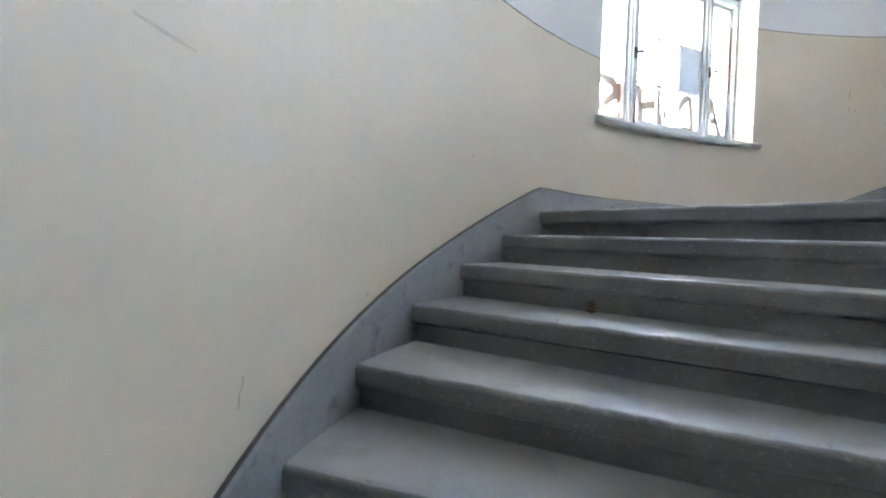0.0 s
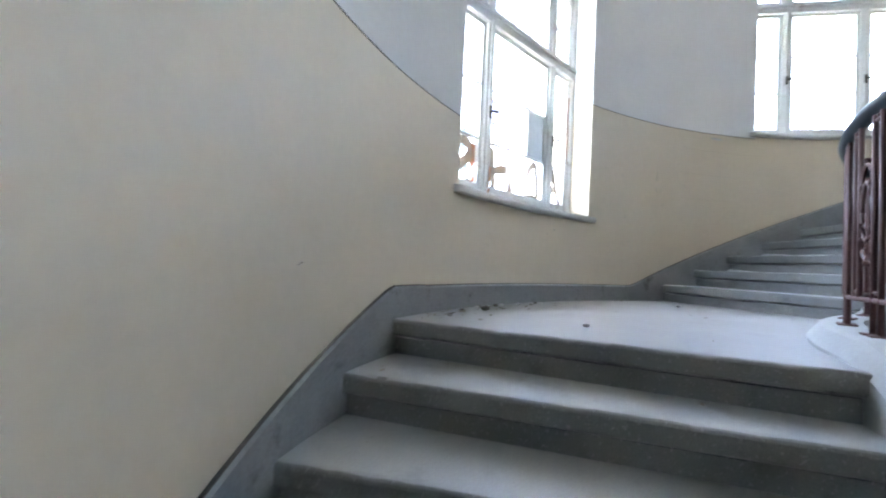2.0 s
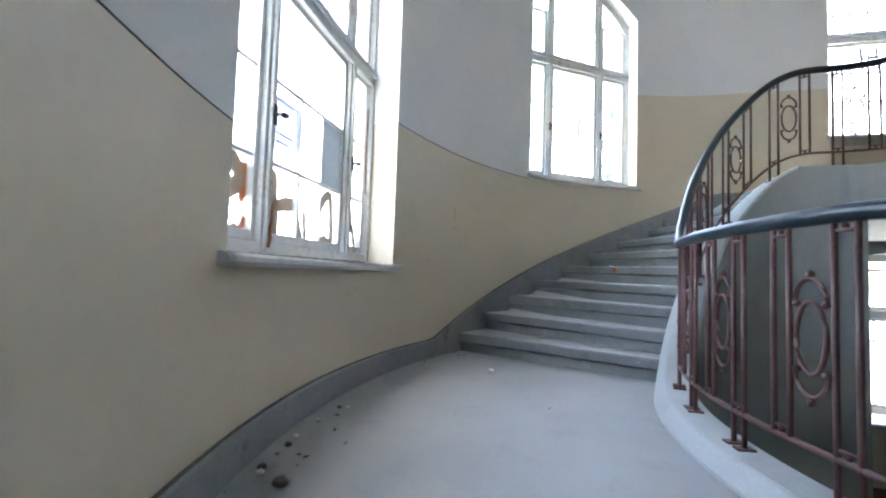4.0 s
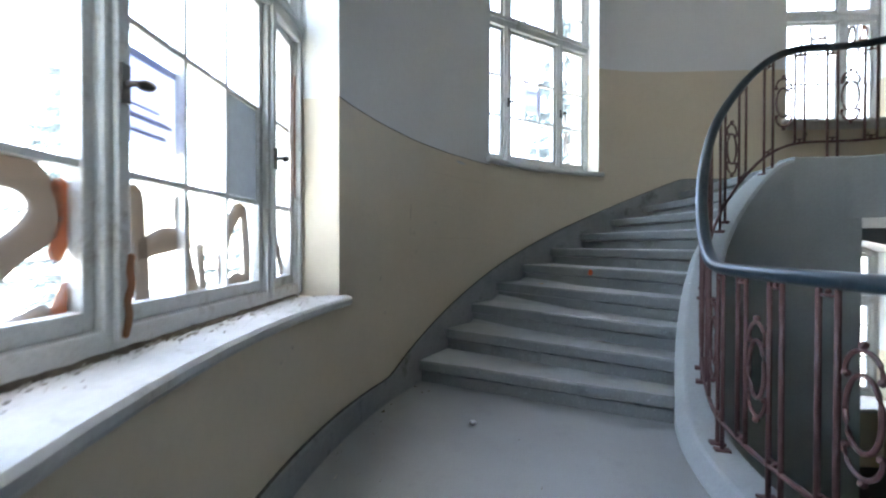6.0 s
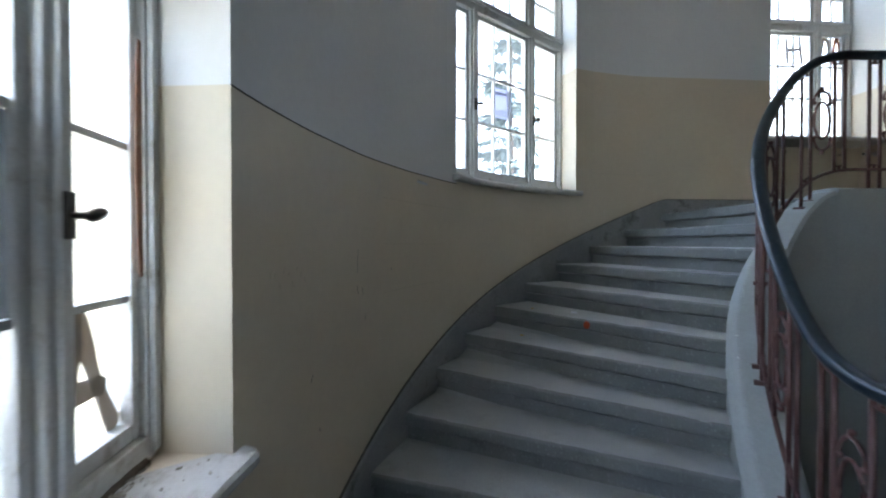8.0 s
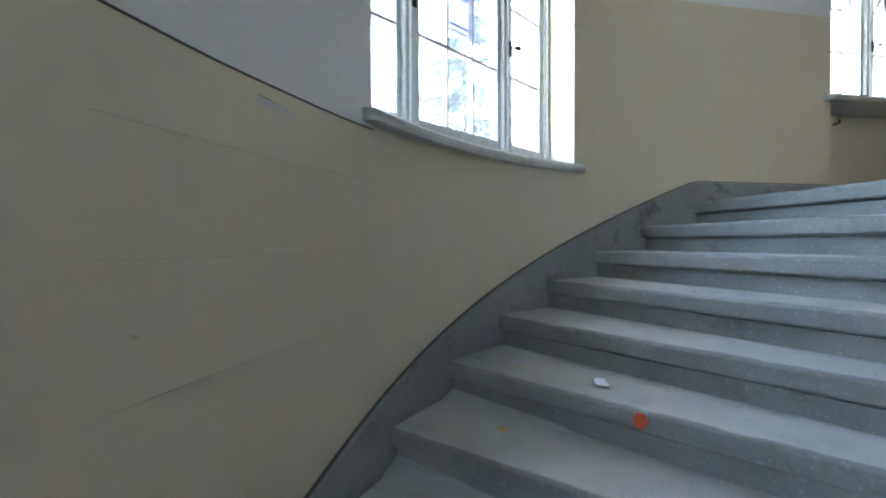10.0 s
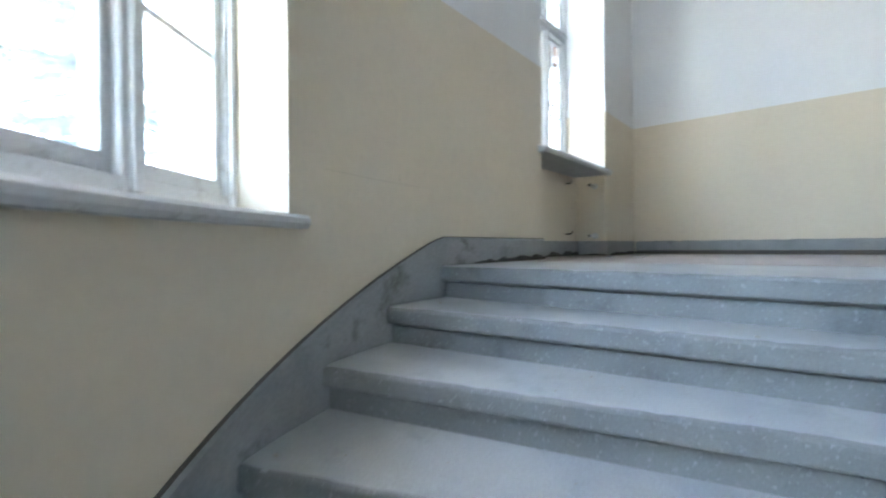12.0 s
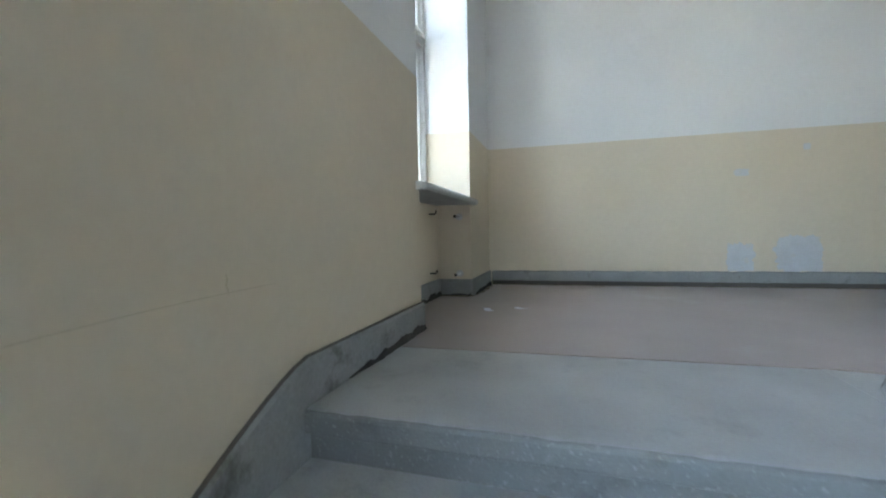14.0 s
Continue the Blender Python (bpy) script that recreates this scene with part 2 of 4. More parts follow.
def opening(s0, s1, sill, spring, crown, bottom=None):
    OPENINGS.append((s0, s1, sill if bottom is None else bottom, sill, spring, crown))


S_STRAIGHT = L_MAIN + L_TIGHT                # straight wall begins here, at y = C2Y
W1 = (-1.15, 0.71)
W2 = (2.99, 4.64)
W3 = (S_STRAIGHT + C2Y + 0.31, S_STRAIGHT + C2Y + 1.69)
SILL1, SILL2, SILL3 = 0.775, 1.915, 2.55
opening(*W1, SILL1, 2.95, 3.25)
opening(*W2, SILL2, 4.15, 4.62)
opening(*W3, SILL3, 4.62, 4.90, bottom=FLOOR_UP - 0.02)
opening(*W3, SILL3 - 3.4, 0.98, 1.13, bottom=FLOOR_LOW - 0.02)
S_END = S_STRAIGHT + C2Y - HALL_BACK
DEPTH = 0.28                                # wall face to window, on the stairs
DEPTH_HALL = 0.46


def head(o, s):
    """Height of a segmental arch over an opening."""
    k = 2 * (s - o[0]) / (o[1] - o[0]) - 1
    return o[4] + (o[5] - o[4]) * (1 - k * k)


def paint_edge(s):
    """Top of the ochre dado: it steps up behind each window."""
    if s < (W1[0] + W1[1]) / 2:
        return 1.215
    if s < W2[0]:
        return 1.85
    if s < (W2[0] + W2[1]) / 2:
        return SILL2
    return 3.15


def build_stair_wall():
    cuts = set(frange(-S_END, S_END, 0.11))
    for o in OPENINGS:
        cuts -= {c for c in cuts if abs(c - o[0]) < 0.05 or abs(c - o[1]) < 0.05}
        cuts |= {o[0], o[1], (o[0] + o[1]) / 2}
    cuts = sorted(cuts)
    bm = bmesh.new()
    zb, zt = FLOOR_LOW - 0.1, CEIL + 0.1

    def at(s, d, z):
        x, y, _ = wall_point(s, d)
        return bm.verts.new((x, y, z))

    def quad(a, b, c, d, mat):
        f = bm.faces.new((a, b, c, d))
        f.material_index = mat
        return f

    def sheet(sa, sb, za0, za1, zb0, zb1, d):
        """A strip of wall between two lines, parted at the dado's edge."""
        e = paint_edge((sa + sb) / 2)
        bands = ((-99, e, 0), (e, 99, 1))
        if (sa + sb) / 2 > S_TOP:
            # band 2 is the hall below, with shade in its grey
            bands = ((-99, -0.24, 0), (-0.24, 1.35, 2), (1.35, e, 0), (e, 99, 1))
        for lo, hi, mat in bands:
            a0, a1 = max(za0, lo), min(za1, hi)
            b0, b1 = max(zb0, lo), min(zb1, hi)
            if a1 - a0 < 1e-4 and b1 - b0 < 1e-4:
                continue
            a1, b1 = max(a1, a0), max(b1, b0)
            quad(at(sa, d, a0), at(sb, d, b0), at(sb, d, b1), at(sa, d, a1), mat)

    for sa, sb in zip(cuts, cuts[1:]):
        mid = (sa + sb) / 2
        holes = sorted((o for o in OPENINGS if o[0] < mid < o[1]), key=lambda o: o[2])
        for d in (0.0, -0.6):
            za = zc = zb
            for o in holes:
                low = o[3] if d < 0 else o[2]
                if low > zb:
                    sheet(sa, sb, za, low, zc, low, d)
                za, zc = head(o, sa), head(o, sb)
            sheet(sa, sb, za, zt, zc, zt, d)
        for o in holes:
            quad(at(sa, 0, head(o, sa)), at(sb, 0, head(o, sb)), at(sb, -0.6, head(o, sb)), at(sa, -0.6, head(o, sa)), 1)
            if o[2] == o[3]:
                quad(at(sa, 0, o[2]), at(sb, 0, o[2]), at(sb, -0.6, o[2]), at(sa, -0.6, o[2]), 0)
            else:   # radiator niche: a back wall under the sill
                quad(at(sa, -0.3, o[2]), at(sb, -0.3, o[2]), at(sb, -0.3, o[3]), at(sa, -0.3, o[3]), 0)
                quad(at(sa, -0.3, o[3]), at(sb, -0.3, o[3]), at(sb, -0.6, o[3]), at(sa, -0.6, o[3]), 0)
    for o in OPENINGS:
        for s, e in ((o[0], paint_edge(o[0] - 0.1)), (o[1], paint_edge(o[1] + 0.1))):
            if o is OPENINGS[3]:
                e = -0.24
            z1 = head(o, s)
            for a, b, mat in ((o[3], e, 0), (e, z1, 1)):
                quad(at(s, 0, a), at(s, -0.6, a), at(s, -0.6, b), at(s, 0, b), mat)
            if o[2] < o[3]:
                quad(at(s, 0, o[2]), at(s, -0.3, o[2]), at(s, -0.3, o[3]), at(s, 0, o[3]), 0)
    bmesh.ops.remove_doubles(bm, verts=bm.verts, dist=0.0005)
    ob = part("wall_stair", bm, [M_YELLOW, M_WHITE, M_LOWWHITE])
    for p in ob.data.polygons:
        p.use_smooth = False
    return tagged(ob, "curved stairwell wall, ochre dado under bluish white limewash", "wall", kind="structure")


build_stair_wall()

# dark seam along the top of the dado
def seam(s0, s1, z):
    bm = bmesh.new()
    rings = []
    for s in frange(s0, s1, 0.1):
        dz = 0.004 * noise.noise(Vector((s * 3, z, 0)))
        r = []
        for d, zz in ((0.0, -0.003), (0.0015, -0.003), (0.0015, 0.003), (0.0, 0.003)):
            x, y, _ = wall_point(s, d)
            r.append((x, y, z + zz + dz))
        rings.append(r)
    sweep(bm, rings)
    tagged(part("trim_dado_line", bm, M_LINE), "thin dark line where ochre dado meets limewash", "trim", kind="structure")


seam(-5.2, W1[0], 1.215)
seam(W1[1], W2[0], 1.85)


def build_hall_walls():
    bm = bmesh.new()
    box(bm, -XW - 0.6, XW + 0.6, HALL_BACK - 0.5, HALL_BACK, 1.5, 3.15)
    n0 = len(bm.faces)
    box(bm, -XW - 0.6, XW + 0.6, HALL_BACK - 0.5, HALL_BACK, 3.15, CEIL + 0.1)
    bm.faces.ensure_lookup_table()
    for f in bm.faces[n0:]:
        f.material_index = 1
    tagged(part("wall_hall_upper", bm, [M_YELLOW, M_WHITE]), "flat hall wall with ochre dado and bluish white upper part", "wall", kind="structure")
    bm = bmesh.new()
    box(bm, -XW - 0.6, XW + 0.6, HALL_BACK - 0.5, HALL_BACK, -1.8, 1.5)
    tagged(part("wall_hall_lower", bm, M_LOWWHITE), "wall of the hall below, its shade put into a grey colour", "wall", kind="structure")


build_hall_walls()

bm = bmesh.new()
box(bm, -XW - 0.6, XW + 0.6, HALL_BACK - 0.6, R1 + 0.6, CEIL, CEIL + 0.2)
tagged(part("ceiling", bm, M_CEIL), "white limewashed ceiling high over the stairwell", "ceiling", kind="structure")

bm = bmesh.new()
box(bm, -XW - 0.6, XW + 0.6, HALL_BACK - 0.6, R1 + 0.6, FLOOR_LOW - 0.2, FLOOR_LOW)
tagged(part("floor_lower", bm, M_LOWFLOOR), "brown linoleum floor of the hall below, coloured dark for its shade", "floor", kind="structure")

D_RAIL = 1.895
D_IN = 1.985          # well face of the stringer


def well_edge(d, n=14):
    """The hall's edge round the well, from the head of the upper flight across to the far side: the rail's line, set off sideways; d as for wall_point."""
    x0, y0, rad = XW - D_RAIL, CHORD, 0.58
    xtop, ytop, normal = wall_point(S_TOP_IN + 0.07, D_RAIL)
    line = [(xtop, ytop)]
    for i in range(1, 4):
        line.append((xtop + (x0 - xtop) * i / 4, ytop + (y0 + rad - ytop) * i / 4))
    for i in range(n + 1):
        a = math.pi / 2 * i / n
        line.append((x0 - rad + rad * math.cos(a), y0 + rad - rad * math.sin(a)))
    for i in range(1, 12):
        line.append((x0 - rad - (x0 + 1.9 - rad) * i / 11, y0))
    pts = []
    for i, (x, y) in enumerate(line):
        p, q = line[max(i - 1, 0)], line[min(i + 1, len(line) - 1)]
        way = Vector((q[0] - p[0], q[1] - p[1], 0)).normalized()
        side = Vector((way.y, -way.x, 0)) if i else Vector((normal[0], normal[1], 0))
        pts.append((x + side.x * (d - D_RAIL), y + side.y * (d - D_RAIL)))
    return pts


def prism(bm, outline, z0, z1):
    lo = [bm.verts.new((x, y, z0)) for x, y in outline]
    hi = [bm.verts.new((x, y, z1)) for x, y in outline]
    bm.faces.new(hi)
    bm.faces.new(lo[::-1])
    k = len(lo)
    for i in range(k):
        bm.faces.new((lo[i], lo[(i + 1) % k], hi[(i + 1) % k], hi[i]))


# upper hall: slab with its deep edge beam, linoleum on it
edge = well_edge(D_IN)
xt, yt, _ = wall_point(S_TOP + 0.07, 0)
bm = bmesh.new()
prism(bm, [(XW, HALL_BACK), (xt, yt)] + edge + [(-XW, edge[-1][1]), (-XW, HALL_BACK)], 1.265, FLOOR_UP - 0.012)
tagged(part("floor_upper", bm, M_CURB), "concrete hall floor slab with painted edge", "floor", kind="structure")
bm = bmesh.new()
FLY = 0.11
prism(bm, [(XW, HALL_BACK), (XW, FLY)] + [(x, y) for x, y in well_edge(WIDTH) if y < FLY] + [(-XW, well_edge(WIDTH)[-1][1]), (-XW, HALL_BACK)], FLOOR_UP - 0.011, FLOOR_UP + 0.002)
tagged(part("floor_linoleum", bm, M_LINO), "worn brown linoleum in the upper hall", "floor", kind="structure")


arc = [(x, y) for x, y in well_edge(WIDTH - 0.01) if y < 0.5]
bm = bmesh.new()
prism(bm, [(XW - WIDTH - 0.005, FLY), (XW - WIDTH - 0.005, 0.52)] + [p for p in arc if p[1] > FLY - 0.01], FLOOR_UP - 0.011, FLOOR_UP + 0.001)
tagged(part("floor_stone_corner", bm, M_TREAD), "dusty grey terrazzo beside the curb", "floor", kind="structure")


# ---- staircase ----
stair = tagged(thing("staircase", (0, 0, -1.7)), "curved grey terrazzo staircase with landing and painted stringer", "staircase", kind="structure")
stair_inv = Matrix.Translation((0, 0, 1.7))


def stair_part(name, bm, mat, label="", smooth=False):
    ob = part(name, bm, mat, stair, label, smooth)
    ob.matrix_parent_inverse = stair_inv
    return ob


def step(near, far, z, name="step", mat=None):
    """One step: worn nosing over a recessed riser, from its straight nose line back under the next one; each line by its ends along the wall."""
    bm = bmesh.new()
    n = 84
    prof = [(0.10, -H - 0.03), (0.036, -H - 0.03), (0.036, -0.092), (0.044, -0.088), (0.012, -0.080), (0.002, -0.074), (0.0, -0.066), (0.0, -0.016), (0.004, -0.006), (0.013, -0.001), (0.03, 0.0)]
    line = (across(near, WIDTH) - across(near, 0.0)).normalized()
    back_way = Vector((-line.y, line.x, 0))
    if back_way.dot(across(far, 0.9) - across(near, 0.9)) < 0:
        back_way = -back_way
    rings = []
    rows = max(3, int((far[0] - near[0]) / 0.12))
    for i in range(n + 1):
        d = -0.01 + (WIDTH + 0.02) * i / n
        nose = across(near, d)
        ring = []
        for back, dz in prof:
            x, y, _ = nose + back_way * back
            wear = 0.0035 * noise.noise(Vector((x * 6, y * 6, z * 5))) + 0.0065 * min(0.0, noise.noise(Vector((x * 15, y * 15, z * 9))) - 0.12) if dz > -0.07 else 0.0
            ring.append((x, y, z + dz + wear * (0.15 if dz > -0.0005 else 1 if dz > -0.01 else 0.4)))
        start = nose + back_way * 0.03
        for j in range(1, rows + 1):
            if rows > 8:
                k = j / rows
                x, y, _ = wall_point(near[0] + (far[0] - near[0]) * k + (near[1] - near[0] + (far[1] - far[0] - near[1] + near[0]) * k) * d / WIDTH, d)
                e = Vector((x, y, 0)).lerp(start, max(0.0, 0.3 - k) / 0.3)
            else:
                e = start.lerp(across(far, d), j / rows)
            ring.append((e.x, e.y, z))
        ring.append((e.x, e.y, z - 0.2))
        rings.append(ring)
    sweep(bm, rings, caps=len(rings[0]) < 22)
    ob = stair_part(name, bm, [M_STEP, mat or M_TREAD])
    # upward faces get the lit tread colour, fronts keep the shaded one
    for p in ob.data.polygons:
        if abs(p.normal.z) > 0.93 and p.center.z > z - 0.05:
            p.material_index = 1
    return ob


def behind(k):
    """The ends of a line a little behind nose k, under the next step."""
    a, b = nose_ends(k), nose_ends(k + 1)
    return a[0] + 0.25 * (b[0] - a[0]), a[1] + 0.25 * (b[1] - a[1])


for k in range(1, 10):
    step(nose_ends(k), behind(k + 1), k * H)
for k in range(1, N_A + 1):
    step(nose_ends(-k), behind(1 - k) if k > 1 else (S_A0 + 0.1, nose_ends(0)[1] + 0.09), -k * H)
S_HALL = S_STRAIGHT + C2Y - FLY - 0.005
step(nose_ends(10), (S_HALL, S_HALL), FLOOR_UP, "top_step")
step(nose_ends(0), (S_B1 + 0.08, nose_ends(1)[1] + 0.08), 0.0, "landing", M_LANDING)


def ribbon(s0, s1, section, step_len=0.1):
    """Sweeps a section of (d, z) corners along the stair; z is given by a function of s."""
    bm = bmesh.new()
    rings = []
    for s in frange(s0, s1, step_len):
        ring = []
        for d, f in section:
            x, y, _ = wall_point(s, d)
            ring.append((x, y, f(s)))
        rings.append(ring)
    sweep(bm, rings)
    return bm


def skirt_top(s):
    if s > S_TOP - 0.02:
        return FLOOR_UP + 0.155
    return max(eased(pitch_line, s, 0.02) + 0.155, FLOOR_LOW + 0.1) if s < S_A0 + 0.3 else eased(pitch_line, s, 0.06) + 0.15


SK = [(-0.02, lambda s: skirt_top(s) - 0.6), (0.022, lambda s: skirt_top(s) - 0.6), (0.022, lambda s: skirt_top(s) - 0.012), (0.012, skirt_top), (-0.02, skirt_top)]
tagged(stair_part("skirting", ribbon(-S_END + 0.6, W3[0], SK, 0.07), M_SKIRT, "grey painted skirting climbing with the steps"))
LN = [(0.0, lambda s: skirt_top(s)), (0.013, lambda s: skirt_top(s)), (0.013, lambda s: skirt_top(s) + 0.005), (0.0, lambda s: skirt_top(s) + 0.005)]
tagged(stair_part("skirting_line", ribbon(-S_END + 0.6, W3[0], LN, 0.07), M_LINE, "dark line along the skirting's top"))


def curb_top(s):
    k = min(1.0, max(0.0, (s - S_TOP_IN + 0.6) / 0.6))
    return eased(inner_pitch, s, 0.3) + 0.085 - 0.05 * k


def curb_low(s):
    return eased(inner_pitch, s, 0.4) - 0.42


S_CB = S_TOP_IN + 0.07
CURB = [(WIDTH - 0.004, curb_low), (WIDTH - 0.004, lambda s: curb_top(s) - 0.07), (WIDTH + 0.045, lambda s: curb_top(s) - 0.006), (WIDTH + 0.06, curb_top), (D_IN - 0.02, curb_top), (D_IN, lambda s: curb_top(s) - 0.02), (D_IN, curb_low)]
stair_part("stringer", ribbon(S_BOT, S_CB, CURB, 0.03), M_CURB, "pale painted stringer with worn edges")
SOFFIT = [(-0.02, lambda s: curb_low(s) + 0.1), (WIDTH + 0.001, lambda s: curb_low(s) + 0.1), (WIDTH + 0.001, curb_low), (-0.02, curb_low)]
stair_part("soffit", ribbon(S_BOT, S_TOP_IN + 0.1, SOFFIT, 0.1), M_CURB)

# wall under the upper flight on the well's side, down to the lower hall
bm = bmesh.new()
rings = []
for s in frange(S_B1 - 1.6, S_TOP_IN + 0.05, 0.1):
    a, b = wall_point(s, D_IN - 0.25), wall_point(s, D_IN - 0.006)
    t = curb_low(s) + 0.05
    rings.append([(a[0], a[1], FLOOR_LOW), (b[0], b[1], FLOOR_LOW), (b[0], b[1], t), (a[0], a[1], t)])
xa, xb = XW - D_IN + 0.25, XW - D_IN + 0.006
rings.append([(xa, 0.47, FLOOR_LOW), (xb, 0.47, FLOOR_LOW), (xb, 0.47, 1.29), (xa, 0.47, 1.29)])
sweep(bm, rings)
tagged(part("wall_well", bm, M_CURB), "pale painted wall under the upper flight beside the well", "wall", kind="structure")

# curb round the upper hall's edge
bm = bmesh.new()
pin, pout = well_edge(WIDTH - 0.014), well_edge(D_IN + 0.001)
z = FLOOR_UP
sweep(bm, [[(a[0], a[1], z - 0.02), (a[0] + (b[0] - a[0]) * 0.04, a[1] + (b[1] - a[1]) * 0.04, z + 0.002), (a[0] + (b[0] - a[0]) * 0.20, a[1] + (b[1] - a[1]) * 0.20, z + 0.029), (a[0] + (b[0] - a[0]) * 0.28, a[1] + (b[1] - a[1]) * 0.28, z + 0.035), (b[0] + (a[0] - b[0]) * 0.08, b[1] + (a[1] - b[1]) * 0.08, z + 0.035), (b[0], b[1], z + 0.025), (b[0], b[1], z - 0.41)] for a, b in zip(pin, pout)])
tagged(part("trim_hall_curb", bm, M_CURB), "pale painted curb round the well", "curb", kind="structure")

# hall skirting with its dark foot
def skirting_box(name, x0, x1, y0, y1):
    bm = bmesh.new()
    rings = []
    for x in frange(x0, x1, 0.05):
        t = 0.15 + 0.004 * noise.noise(Vector((x * 4, 0, 0))) + 0.012 * min(0.0, noise.noise(Vector((x * 13, 2, 0))) - 0.15)
        f = 0.006 * noise.noise(Vector((x * 11, 5, 0)))
        rings.append([(x, y0, FLOOR_UP + 0.045), (x, y1, FLOOR_UP + 0.045 + f), (x, y1, FLOOR_UP + t - 0.012), (x, y1 - 0.008, FLOOR_UP + t), (x, y0, FLOOR_UP + t)])
    sweep(bm, rings)
    ob = tagged(part(name, bm, M_SKIRT), "chipped grey stone skirting", "skirting", kind="structure")
    bm = bmesh.new()
    box(bm, x0, x1 - 0.002, y0, y1 + 0.004 if y1 - y0 < 0.1 else y1, FLOOR_UP, FLOOR_UP + 0.044)
    part("skirting_foot", bm, M_LINE, ob, "dark foot of the skirting")


skirting_box("baseboard", -XW, XW - 0.03, HALL_BACK, HALL_BACK + 0.03)


# ---- windows ----
def window_frame_matrix(s0, s1, depth):
    """Local axes of a window: x along the wall (uphill), y outward, origin in the middle at the given depth behind the wall's face."""
    a, b = wall_point(s0, 0), wall_point(s1, 0)
    u = Vector((b[0] - a[0], b[1] - a[1], 0))
    w = u.length
    u.normalize()
    out = Vector((0, 0, 1)).cross(u)
    mid = Vector(((a[0] + b[0]) / 2, (a[1] + b[1]) / 2, 0)) + out * depth
    m = Matrix(((u.x, out.x, 0, mid.x), (u.y, out.y, 0, mid.y), (0, 0, 1, 0), (0, 0, 0, 1)))
    return m, w


def arch_bar(bm, w, spring, crown, t, y0, y1, m):
    """The frame's curved head."""
    rings = []
    for i in range(13):
        k = -1 + i / 6
        z = spring + (crown - spring) * (1 - k * k)
        rings.append([m @ Vector((k * w / 2, y0, z - t)), m @ Vector((k * w / 2, y1, z - t)), m @ Vector((k * w / 2, y1, z + 0.15)), m @ Vector((k * w / 2, y0, z + 0.15))])
    sweep(bm, rings)


def window_spans(s0, s1, depth, mullions):
    """The frame's ends between the splayed reveals, and the x range of each light, in the window's own axes."""
    m, w = window_frame_matrix(s0, s1, depth)
    inv = m.inverted()
    ends = []
    for s in (s0, s1):
        x, y, _ = wall_point(s, -depth)
        ends.append((inv @ Vector((x, y, 0))).x)
    edges = [ends[0] + 0.055] + [v for c in mullions for v in (c - 0.0425, c + 0.0425)] + [ends[1] - 0.055]
    return ends, list(zip(edges[::2], edges[1::2]))


